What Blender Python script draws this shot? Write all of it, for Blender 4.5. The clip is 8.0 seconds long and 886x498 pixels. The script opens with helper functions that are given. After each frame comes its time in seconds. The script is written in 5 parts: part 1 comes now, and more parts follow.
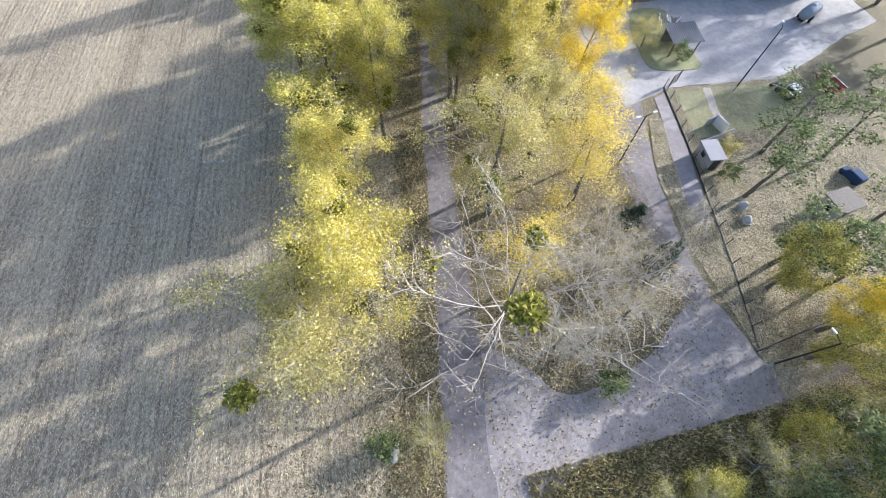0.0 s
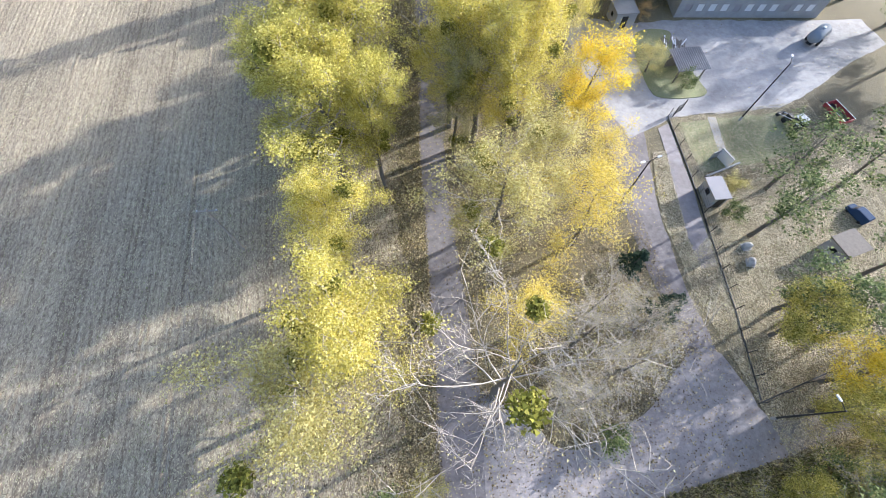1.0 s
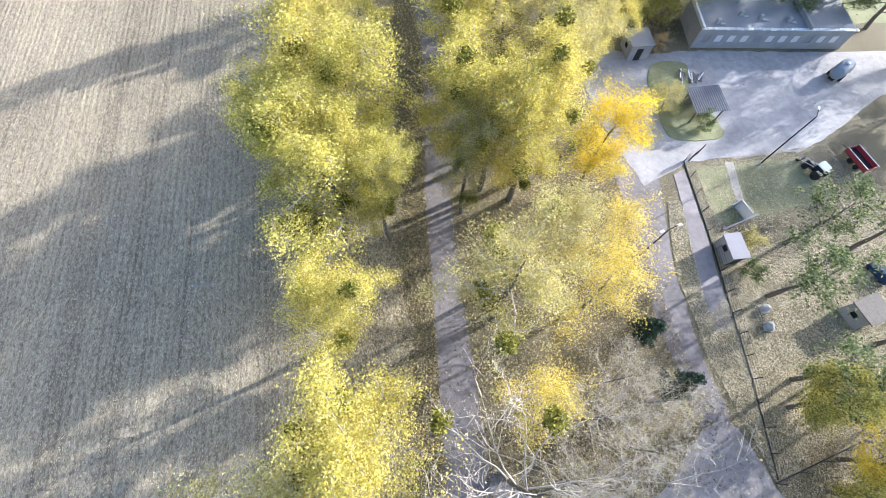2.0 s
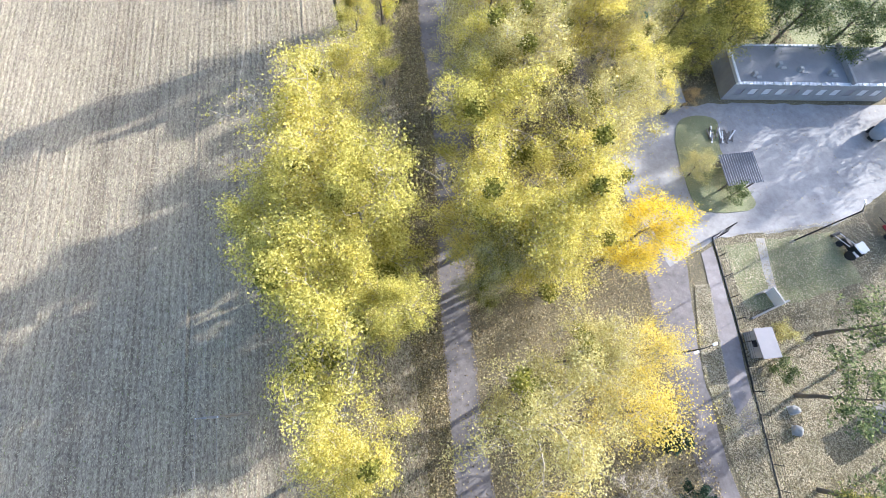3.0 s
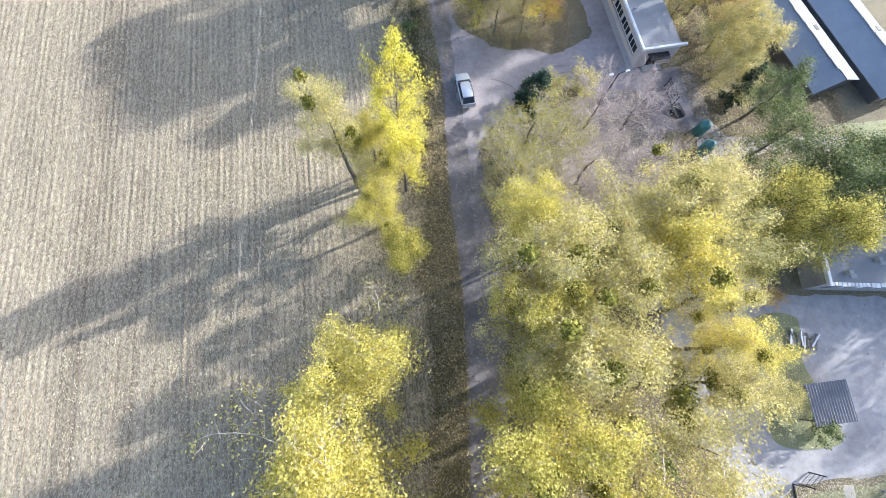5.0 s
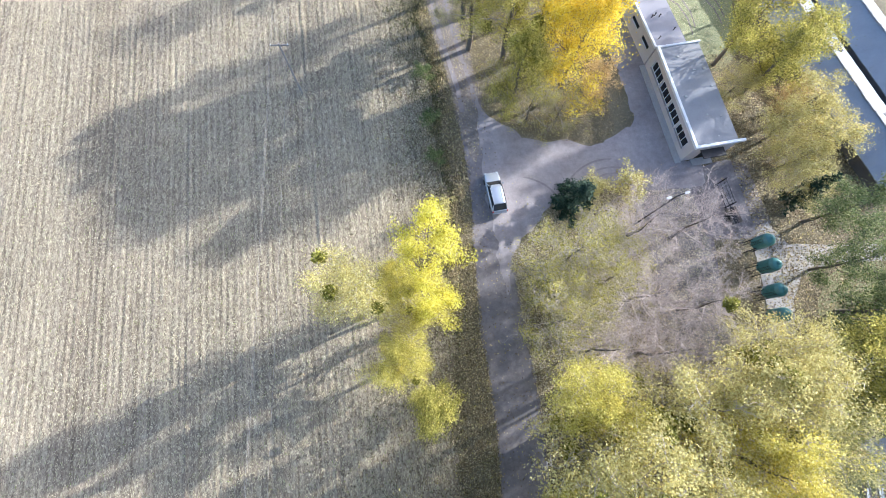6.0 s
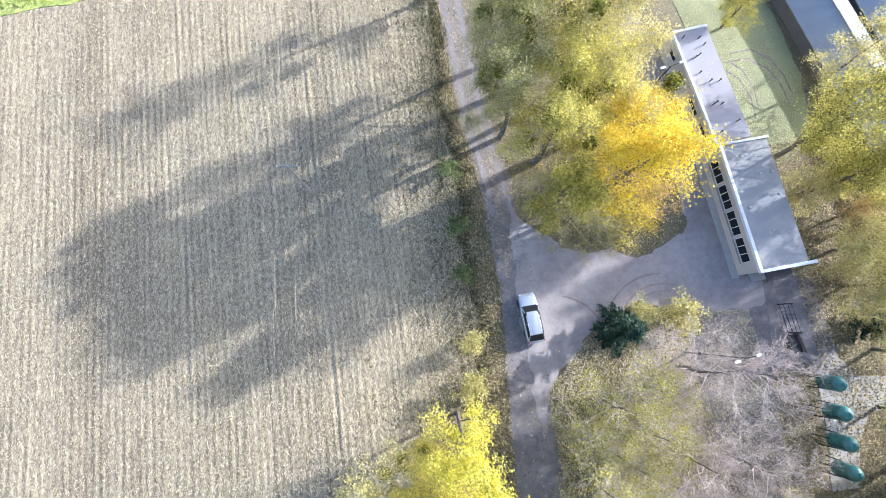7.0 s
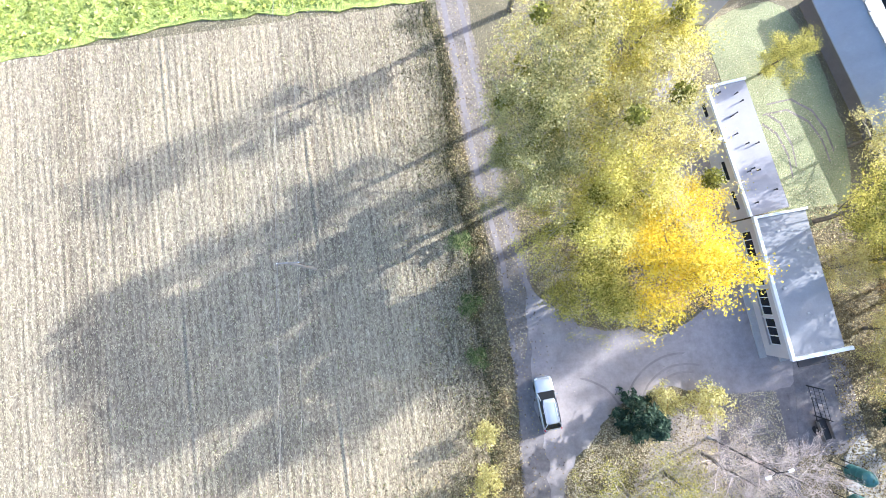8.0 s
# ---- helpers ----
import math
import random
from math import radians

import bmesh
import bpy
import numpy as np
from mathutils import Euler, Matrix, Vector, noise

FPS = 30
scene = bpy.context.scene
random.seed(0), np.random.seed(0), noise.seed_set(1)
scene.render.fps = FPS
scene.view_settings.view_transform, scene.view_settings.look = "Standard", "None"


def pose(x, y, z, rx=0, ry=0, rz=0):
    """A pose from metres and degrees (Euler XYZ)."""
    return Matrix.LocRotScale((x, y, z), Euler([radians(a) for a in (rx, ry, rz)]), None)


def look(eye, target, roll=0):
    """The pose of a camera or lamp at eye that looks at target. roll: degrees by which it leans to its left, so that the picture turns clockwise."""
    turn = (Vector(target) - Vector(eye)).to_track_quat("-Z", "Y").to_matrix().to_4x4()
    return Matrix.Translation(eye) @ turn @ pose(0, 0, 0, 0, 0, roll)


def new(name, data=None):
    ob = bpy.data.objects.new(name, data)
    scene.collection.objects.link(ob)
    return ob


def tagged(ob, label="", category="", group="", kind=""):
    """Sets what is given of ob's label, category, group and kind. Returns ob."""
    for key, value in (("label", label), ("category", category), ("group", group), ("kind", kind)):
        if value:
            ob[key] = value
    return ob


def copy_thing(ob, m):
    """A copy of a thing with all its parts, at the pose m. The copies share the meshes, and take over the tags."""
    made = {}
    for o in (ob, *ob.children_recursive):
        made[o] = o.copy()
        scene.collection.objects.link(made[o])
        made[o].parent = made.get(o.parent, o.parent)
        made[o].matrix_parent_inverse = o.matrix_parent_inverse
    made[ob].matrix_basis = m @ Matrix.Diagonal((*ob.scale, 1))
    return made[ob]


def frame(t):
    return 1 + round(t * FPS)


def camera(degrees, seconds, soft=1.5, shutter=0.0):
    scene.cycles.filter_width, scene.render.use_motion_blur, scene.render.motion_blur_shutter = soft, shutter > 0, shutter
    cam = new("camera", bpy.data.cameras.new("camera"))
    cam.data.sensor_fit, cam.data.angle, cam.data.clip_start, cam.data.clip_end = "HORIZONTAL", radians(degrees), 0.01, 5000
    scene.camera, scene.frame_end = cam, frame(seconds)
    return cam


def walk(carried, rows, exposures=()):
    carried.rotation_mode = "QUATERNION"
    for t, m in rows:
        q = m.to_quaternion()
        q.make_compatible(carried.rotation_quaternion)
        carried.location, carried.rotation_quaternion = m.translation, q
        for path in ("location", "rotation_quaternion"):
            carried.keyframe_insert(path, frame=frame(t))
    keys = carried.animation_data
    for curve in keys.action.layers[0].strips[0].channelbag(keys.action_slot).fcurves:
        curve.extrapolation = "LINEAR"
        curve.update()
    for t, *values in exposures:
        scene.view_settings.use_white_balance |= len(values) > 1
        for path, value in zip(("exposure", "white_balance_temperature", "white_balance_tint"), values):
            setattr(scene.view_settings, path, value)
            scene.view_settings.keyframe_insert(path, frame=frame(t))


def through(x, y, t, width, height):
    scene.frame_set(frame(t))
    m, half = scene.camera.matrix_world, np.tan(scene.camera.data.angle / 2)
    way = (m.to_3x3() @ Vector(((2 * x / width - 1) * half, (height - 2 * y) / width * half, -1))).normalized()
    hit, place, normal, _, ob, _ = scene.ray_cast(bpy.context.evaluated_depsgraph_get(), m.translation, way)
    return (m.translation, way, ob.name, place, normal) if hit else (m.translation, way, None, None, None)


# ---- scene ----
cam = camera(94.1, 8.0, soft=0.65)
PATH = [
    (0, (-0.594, -1.521, 39.542), (0.149, 3.044, 30.676), -0.19),
    (0.5, (-0.117, 0.856, 40.460), (0.621, 5.313, 31.539), -0.08),
    (1, (0.315, 4.040, 41.475), (1.046, 8.357, 32.485), 0.16),
    (1.2, (0.453, 5.673, 41.920), (1.186, 9.926, 32.900), 0.28),
    (2.3, (0.628, 15.784, 43.839), (1.362, 19.594, 34.622), 1.60),
    (2.5, (0.590, 18.458, 44.327), (1.321, 22.136, 35.057), 1.94),
    (3, (0.793, 26.162, 45.511), (1.509, 29.440, 36.090), 2.94),
    (3.5, (1.237, 34.311, 46.349), (1.908, 37.125, 36.776), 3.99),
    (4, (1.816, 42.913, 46.614), (2.424, 45.326, 36.928), 4.95),
    (4.2, (2.005, 45.723, 46.613), (2.598, 48.069, 36.910), 5.28),
    (5.3, (1.182, 58.654, 45.721), (1.864, 61.484, 36.154), 5.39),
    (5.5, (1.025, 61.849, 45.437), (1.701, 64.642, 35.859), 5.41),
    (6, (0.704, 71.160, 44.916), (1.334, 73.689, 35.261), 5.53),
    (6.5, (0.596, 80.064, 44.376), (1.151, 82.245, 34.633), 5.91),
    (7, (0.570, 89.085, 43.756), (1.040, 90.893, 33.932), 6.33),
    (7.5, (0.896, 95.798, 43.377), (1.282, 97.236, 33.489), 6.66),
    (8, (1.385, 100.668, 42.811), (1.686, 101.756, 32.875), 7.00),
]
EXPOSURES = [(0, 1.17, 5440, 15), (2.5, 1.46, 5420, 14.5), (4.2, 1.44, 5420, 14.5), (5.5, 1.39, 5400, 14.5), (6.5, 1.4, 5340, 14), (8, 1.8, 5330, 13.8)]
walk(cam, [(t, look(eye, target, roll)) for t, eye, target, roll in PATH], EXPOSURES)

# ---- light: low autumn sun, clear hazy sky ----
SUN_EL, SUN_AZ = 19.5, 72.0     # azimuth from +y towards +x
world = bpy.data.worlds.new("world")
scene.world = world
world.use_nodes = True
wn = world.node_tree
sky = wn.nodes.new("ShaderNodeTexSky")
sky.sky_type = "NISHITA"
sky.sun_disc = False
sky.sun_elevation, sky.sun_rotation = radians(SUN_EL), radians(SUN_AZ)
sky.dust_density = 2.6
wn.links.new(sky.outputs[0], wn.nodes["Background"].inputs[0])
wn.nodes["Background"].inputs[1].default_value = 0.15
sun = new("sun", bpy.data.lights.new("sun", "SUN"))
sun.data.energy, sun.data.angle, sun.data.color = 4.15, radians(0.55), (1.0, 0.94, 0.81)
_d = Vector((math.sin(radians(SUN_AZ)) * math.cos(radians(SUN_EL)), math.cos(radians(SUN_AZ)) * math.cos(radians(SUN_EL)), math.sin(radians(SUN_EL))))
sun.matrix_world = look(_d * 100, (0, 0, 0))

# ---- materials ----
def nodes_of(name):
    m = bpy.data.materials.new(name)
    m.use_nodes = True
    nt = m.node_tree
    return m, nt, nt.nodes["Principled BSDF"]


def ramp(nt, fac, stops):
    r = nt.nodes.new("ShaderNodeValToRGB")
    r.color_ramp.elements[0].position, r.color_ramp.elements[0].color = stops[0][0], (*stops[0][1], 1)
    r.color_ramp.elements[1].position, r.color_ramp.elements[1].color = stops[-1][0], (*stops[-1][1], 1)
    for p, c in stops[1:-1]:
        r.color_ramp.elements.new(p).color = (*c, 1)
    nt.links.new(fac, r.inputs[0])
    return r.outputs[0]


def coords(nt, scale=(1, 1, 1)):
    tc = nt.nodes.new("ShaderNodeTexCoord")
    mp = nt.nodes.new("ShaderNodeMapping")
    mp.inputs["Scale"].default_value = scale
    nt.links.new(tc.outputs["Object"], mp.inputs[0])
    return mp.outputs[0]


def noise_tex(nt, co, scale, detail=6, rough=0.6, distort=0.0):
    n = nt.nodes.new("ShaderNodeTexNoise")
    n.inputs["Scale"].default_value, n.inputs["Detail"].default_value = scale, detail
    n.inputs["Roughness"].default_value, n.inputs["Distortion"].default_value = rough, distort
    nt.links.new(co, n.inputs["Vector"])
    return n.outputs["Fac"]


def mix(nt, fac, a, b, blend="MIX"):
    n = nt.nodes.new("ShaderNodeMix")
    n.data_type, n.blend_type = "RGBA", blend
    for sock, v in ((n.inputs[0], fac), (n.inputs[6], a), (n.inputs[7], b)):
        if isinstance(v, (int, float)):
            sock.default_value = v
        elif isinstance(v, tuple):
            sock.default_value = (*v, 1)
        else:
            nt.links.new(v, sock)
    return n.outputs[2]


def bump(nt, bsdf, height, strength, distance):
    b = nt.nodes.new("ShaderNodeBump")
    b.inputs["Strength"].default_value, b.inputs["Distance"].default_value = strength, distance
    nt.links.new(height, b.inputs["Height"])
    nt.links.new(b.outputs[0], bsdf.inputs["Normal"])


def step(nt, v, lo, hi):
    n = nt.nodes.new("ShaderNodeMapRange")
    n.inputs[1].default_value, n.inputs[2].default_value = lo, hi
    nt.links.new(v, n.inputs[0])
    return n.outputs[0]


def island_random(nt):
    g = nt.nodes.new("ShaderNodeNewGeometry")
    return g.outputs["Random Per Island"]


def leaf_mat(name, stops, through=0.55):
    """Leaves: one colour for each leaf, some light passes through."""
    m, nt, b = nodes_of(name)
    col = ramp(nt, island_random(nt), stops)
    # broad noise makes whole sprays darker or lighter
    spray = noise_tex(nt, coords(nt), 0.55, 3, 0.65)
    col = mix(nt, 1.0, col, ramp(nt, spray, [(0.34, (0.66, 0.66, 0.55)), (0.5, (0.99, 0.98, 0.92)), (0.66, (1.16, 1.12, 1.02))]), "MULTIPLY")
    nt.links.new(col, b.inputs["Base Color"])
    b.inputs["Roughness"].default_value = 0.75
    b.inputs["Specular IOR Level"].default_value = 0.2
    tr = nt.nodes.new("ShaderNodeBsdfTranslucent")
    nt.links.new(col, tr.inputs[0])
    ms = nt.nodes.new("ShaderNodeMixShader")
    ms.inputs[0].default_value = through
    nt.links.new(b.outputs[0], ms.inputs[1])
    nt.links.new(tr.outputs[0], ms.inputs[2])
    nt.links.new(ms.outputs[0], nt.nodes["Material Output"].inputs[0])
    return m


def ground_mat(name, stops, fine, broad_scale=0.12, broad=(0.75, 1.2), fleck=None, fleck_scale=9.0, fleck_at=0.6, rough=0.95, bump_d=0.05, stretch=(1, 1, 1), rows=False):
    """Earthy surfaces: fine grain, broad patches and scattered flecks."""
    m, nt, b = nodes_of(name)
    co = coords(nt, stretch)
    f = noise_tex(nt, co, fine, 8, 0.72)
    col = ramp(nt, f, stops)
    g = noise_tex(nt, co, broad_scale, 5, 0.6, 0.6)
    tone = ramp(nt, g, [(0.3, (broad[0],) * 3), (0.7, (broad[1],) * 3)])
    col = mix(nt, 1.0, col, tone, "MULTIPLY")
    if rows:
        # straw lies thicker along the drill rows, here and there
        w = nt.nodes.new("ShaderNodeTexWave")
        w.bands_direction = "X"
        w.inputs["Scale"].default_value = 0.314159 / 0.72
        w.inputs["Distortion"].default_value, w.inputs["Detail"].default_value, w.inputs["Detail Scale"].default_value = 2.2, 4, 0.7
        nt.links.new(co, w.inputs["Vector"])
        lines = noise_tex(nt, coords(nt, (1.1, 0.03, 1)), 1.0, 6, 0.75)
        dark = mix(nt, step(nt, lines, 0.4, 0.62), (0.98, 0.97, 0.96), (0.66, 0.63, 0.6))
        col = mix(nt, 1.0, col, mix(nt, w.outputs["Fac"], dark, (1.06, 1.06, 1.05)), "MULTIPLY")
        wheel_way = noise_tex(nt, coords(nt, (0.35, 0.004, 1)), 1.0, 2, 0.5)
        col = mix(nt, 1.0, col, ramp(nt, wheel_way, [(0.36, (0.82, 0.8, 0.78)), (0.5, (1.0, 1.0, 1.0)), (0.64, (1.08, 1.08, 1.05))]), "MULTIPLY")
    if fleck:
        v = nt.nodes.new("ShaderNodeTexVoronoi")
        v.inputs["Scale"].default_value = fleck_scale
        nt.links.new(co, v.inputs["Vector"])
        sep = nt.nodes.new("ShaderNodeSeparateColor")
        nt.links.new(v.outputs["Color"], sep.inputs[0])
        mask = step(nt, sep.outputs[0], fleck_at, fleck_at + 0.03)
        near = step(nt, v.outputs["Distance"], 0.42, 0.34)
        mul = nt.nodes.new("ShaderNodeMath")
        mul.operation = "MULTIPLY"
        nt.links.new(mask, mul.inputs[0])
        nt.links.new(near, mul.inputs[1])
        fc = ramp(nt, sep.outputs[1], fleck)
        col = mix(nt, mul.outputs[0], col, fc)
    nt.links.new(col, b.inputs["Base Color"])
    b.inputs["Roughness"].default_value = rough
    bump(nt, b, f, 0.9, bump_d)
    return m


def plain_mat(name, colour, rough=0.5, metal=0.0, grime=0.25, scale=3.0, bump_d=0.004):
    """Paint, metal, plastic: base colour with dirt at two scales."""
    m, nt, b = nodes_of(name)
    co = coords(nt)
    n1, n2 = noise_tex(nt, co, scale, 6, 0.65), noise_tex(nt, co, scale * 9, 4, 0.6)
    dark = tuple(c * (1 - grime) for c in colour)
    col = mix(nt, step(nt, n1, 0.35, 0.65), dark, colour)
    col = mix(nt, step(nt, n2, 0.3, 0.75), tuple(c * (1 - grime * 0.5) for c in colour), col)
    nt.links.new(col, b.inputs["Base Color"])
    b.inputs["Roughness"].default_value, b.inputs["Metallic"].default_value = rough, metal
    bump(nt, b, n2, 0.4, bump_d)
    return m


LITTER = [(0.0, (0.16, 0.11, 0.06)), (0.35, (0.42, 0.33, 0.2)), (0.7, (0.62, 0.53, 0.38)), (1.0, (0.5, 0.42, 0.1))]
M_GROUND = ground_mat("leaf_littered_turf", [(0.27, (0.05, 0.044, 0.024)), (0.5, (0.18, 0.15, 0.085)), (0.75, (0.42, 0.35, 0.21))], 7.0, 0.1, (0.65, 1.2), LITTER, 11.0, 0.6, bump_d=0.08)
M_FIELD = ground_mat("stubble_soil", [(0.3, (0.112, 0.083, 0.058)), (0.5, (0.325, 0.259, 0.174)), (0.7, (0.61, 0.52, 0.355))], 6.0, 0.05, (0.74, 1.22), [(0, (0.42, 0.35, 0.2)), (0.9, (0.62, 0.54, 0.34)), (1, (0.2, 0.24, 0.06))], 8.0, 0.55, bump_d=0.06, stretch=(1.0, 0.45, 1), rows=True)
M_ROAD = ground_mat("worn_asphalt", [(0.25, (0.13, 0.112, 0.105)), (0.55, (0.225, 0.197, 0.186)), (0.8, (0.31, 0.275, 0.26))], 1.6, 0.25, (0.72, 1.15), LITTER, 6.0, 0.965, 0.85, 0.012)
M_TRACK = ground_mat("dirt_track", [(0.25, (0.2, 0.17, 0.155)), (0.55, (0.33, 0.29, 0.265)), (0.8, (0.43, 0.385, 0.35))], 1.8, 0.22, (0.75, 1.15), LITTER, 6.0, 0.95, 0.9, 0.03, (1, 1, 1))
M_YARD = ground_mat("dusty_concrete", [(0.25, (0.3, 0.28, 0.265)), (0.55, (0.42, 0.395, 0.37)), (0.8, (0.5, 0.475, 0.45))], 1.2, 0.18, (0.75, 1.1), LITTER, 4.0, 0.965, 0.85, 0.008)
M_LAWN = ground_mat("mown_grass", [(0.28, (0.1, 0.115, 0.045)), (0.5, (0.27, 0.275, 0.13)), (0.75, (0.5, 0.475, 0.28))], 7.0, 0.2, (0.75, 1.2), LITTER, 8.0, 0.78, bump_d=0.06)
M_CROP = ground_mat("young_crop", [(0.28, (0.15, 0.19, 0.04)), (0.5, (0.4, 0.45, 0.1)), (0.72, (0.6, 0.62, 0.2))], 3.0, 0.25, (0.75, 1.15), bump_d=0.12)
M_PALE = ground_mat("pale_path", [(0.25, (0.36, 0.33, 0.3)), (0.55, (0.48, 0.45, 0.41)), (0.8, (0.56, 0.53, 0.49))], 1.6, 0.3, (0.8, 1.1), LITTER, 4.0, 0.93, 0.9, 0.01)

YELLOW = [(0.0, (0.36, 0.31, 0.06)), (0.25, (0.6, 0.53, 0.11)), (0.6, (0.79, 0.7, 0.19)), (0.9, (0.86, 0.79, 0.36)), (1.0, (0.48, 0.46, 0.1))]
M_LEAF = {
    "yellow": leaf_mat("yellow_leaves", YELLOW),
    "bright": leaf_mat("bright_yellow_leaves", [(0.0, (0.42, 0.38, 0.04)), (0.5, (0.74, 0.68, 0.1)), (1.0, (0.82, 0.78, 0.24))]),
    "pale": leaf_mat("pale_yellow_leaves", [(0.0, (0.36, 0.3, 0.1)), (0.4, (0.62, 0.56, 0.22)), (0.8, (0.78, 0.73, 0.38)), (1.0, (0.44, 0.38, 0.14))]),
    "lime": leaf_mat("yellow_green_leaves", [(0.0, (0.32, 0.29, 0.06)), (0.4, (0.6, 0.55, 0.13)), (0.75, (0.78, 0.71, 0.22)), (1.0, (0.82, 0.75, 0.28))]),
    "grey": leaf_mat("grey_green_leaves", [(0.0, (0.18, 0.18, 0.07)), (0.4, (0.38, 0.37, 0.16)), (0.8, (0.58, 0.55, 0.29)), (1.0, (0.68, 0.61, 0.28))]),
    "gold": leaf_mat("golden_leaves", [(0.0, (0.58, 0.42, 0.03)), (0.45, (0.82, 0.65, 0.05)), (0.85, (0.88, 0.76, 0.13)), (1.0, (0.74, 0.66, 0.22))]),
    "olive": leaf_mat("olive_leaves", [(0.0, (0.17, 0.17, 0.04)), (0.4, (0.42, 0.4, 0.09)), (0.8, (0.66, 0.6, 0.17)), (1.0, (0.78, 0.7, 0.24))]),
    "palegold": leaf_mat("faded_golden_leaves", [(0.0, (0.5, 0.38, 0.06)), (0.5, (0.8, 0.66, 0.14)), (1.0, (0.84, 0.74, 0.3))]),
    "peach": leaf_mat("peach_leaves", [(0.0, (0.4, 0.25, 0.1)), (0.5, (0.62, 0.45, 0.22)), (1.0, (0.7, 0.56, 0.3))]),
    # greens lifted to carry a bright haze over these trees
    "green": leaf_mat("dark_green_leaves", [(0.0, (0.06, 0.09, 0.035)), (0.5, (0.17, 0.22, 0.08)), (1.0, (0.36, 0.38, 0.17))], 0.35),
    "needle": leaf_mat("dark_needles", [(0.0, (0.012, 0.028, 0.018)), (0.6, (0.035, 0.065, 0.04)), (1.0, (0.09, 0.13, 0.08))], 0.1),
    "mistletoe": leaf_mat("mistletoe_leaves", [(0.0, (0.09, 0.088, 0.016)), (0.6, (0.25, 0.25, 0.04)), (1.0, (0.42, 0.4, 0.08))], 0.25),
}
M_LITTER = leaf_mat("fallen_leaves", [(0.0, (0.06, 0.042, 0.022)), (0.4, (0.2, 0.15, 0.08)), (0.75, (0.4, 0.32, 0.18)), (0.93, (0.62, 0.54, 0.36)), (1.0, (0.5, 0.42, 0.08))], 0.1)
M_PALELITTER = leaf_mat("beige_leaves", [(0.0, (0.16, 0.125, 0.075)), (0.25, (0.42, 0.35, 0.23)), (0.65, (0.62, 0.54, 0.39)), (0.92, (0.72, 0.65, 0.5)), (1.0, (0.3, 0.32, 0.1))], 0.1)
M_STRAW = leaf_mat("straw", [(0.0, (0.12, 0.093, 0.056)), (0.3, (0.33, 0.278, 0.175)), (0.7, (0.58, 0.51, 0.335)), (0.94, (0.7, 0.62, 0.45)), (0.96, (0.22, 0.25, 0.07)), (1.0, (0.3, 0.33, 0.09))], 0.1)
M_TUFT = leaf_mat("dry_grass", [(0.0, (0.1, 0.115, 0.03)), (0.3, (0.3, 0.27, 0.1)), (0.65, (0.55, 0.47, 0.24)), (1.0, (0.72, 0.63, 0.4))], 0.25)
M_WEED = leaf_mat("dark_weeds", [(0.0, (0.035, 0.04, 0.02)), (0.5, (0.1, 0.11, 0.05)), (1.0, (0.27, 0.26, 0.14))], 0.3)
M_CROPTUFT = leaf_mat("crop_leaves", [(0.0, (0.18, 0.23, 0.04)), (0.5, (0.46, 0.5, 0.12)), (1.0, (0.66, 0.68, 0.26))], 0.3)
M_BARK = plain_mat("grey_bark", (0.2, 0.17, 0.135), 0.9, 0, 0.55, 6, 0.03)
M_TWIG = plain_mat("pale_twigs", (0.54, 0.48, 0.4), 0.85, 0, 0.4, 5, 0.01)
M_PINK = plain_mat("pinkish_twigs", (0.56, 0.47, 0.42), 0.85, 0, 0.4, 5, 0.01)
M_WALL = plain_mat("whitewashed_render", (0.62, 0.56, 0.53), 0.85, 0, 0.18, 0.9)
M_WHITE = plain_mat("white_sheet_metal", (0.82, 0.81, 0.79), 0.45, 0, 0.12, 1.2)
M_BITUMEN = plain_mat("weathered_bitumen", (0.35, 0.34, 0.335), 0.9, 0, 0.3, 0.5, 0.01)
M_PALEROOF = plain_mat("pale_roof_felt", (0.36, 0.34, 0.35), 0.9, 0, 0.2, 0.45, 0.01)
M_GLASS = plain_mat("dark_glass", (0.02, 0.022, 0.026), 0.08, 0, 0.2, 2, 0.0)
M_DARK = plain_mat("dark_metal", (0.045, 0.042, 0.04), 0.6, 0.3, 0.3, 5)
M_SILVER = plain_mat("silver_car_paint", (0.55, 0.57, 0.6), 0.25, 0.55, 0.06, 1.5, 0.0)
M_RUBBER = plain_mat("tyre_rubber", (0.025, 0.025, 0.026), 0.85, 0, 0.2, 8)
M_RIM = plain_mat("alloy", (0.5, 0.5, 0.52), 0.35, 0.8, 0.2, 8)
M_BLUE = plain_mat("dark_blue_paint", (0.02, 0.05, 0.12), 0.9, 0.0, 0.15, 2)
M_SILO = plain_mat("green_silo_paint", (0.085, 0.235, 0.205), 0.35, 0.0, 0.35, 1.4)
M_RED = plain_mat("red_paint", (0.42, 0.05, 0.06), 0.5, 0, 0.25, 2)
M_PLANK = plain_mat("grey_planks", (0.24, 0.21, 0.18), 0.9, 0, 0.45, 4, 0.01)
M_CORR = plain_mat("corrugated_sheet", (0.26, 0.255, 0.26), 0.7, 0.1, 0.35, 1.2)
M_GREYROOF = plain_mat("fibre_cement_roof", (0.33, 0.35, 0.37), 0.9, 0, 0.25, 0.5, 0.01)
M_STONE = plain_mat("pale_stone", (0.5, 0.48, 0.45), 0.85, 0, 0.3, 3, 0.02)
M_POLE = plain_mat("weathered_wood_pole", (0.42, 0.38, 0.33), 0.85, 0, 0.4, 6, 0.01)
M_RUIN = plain_mat("dirty_plaster", (0.44, 0.43, 0.42), 0.9, 0, 0.35, 0.8, 0.02)
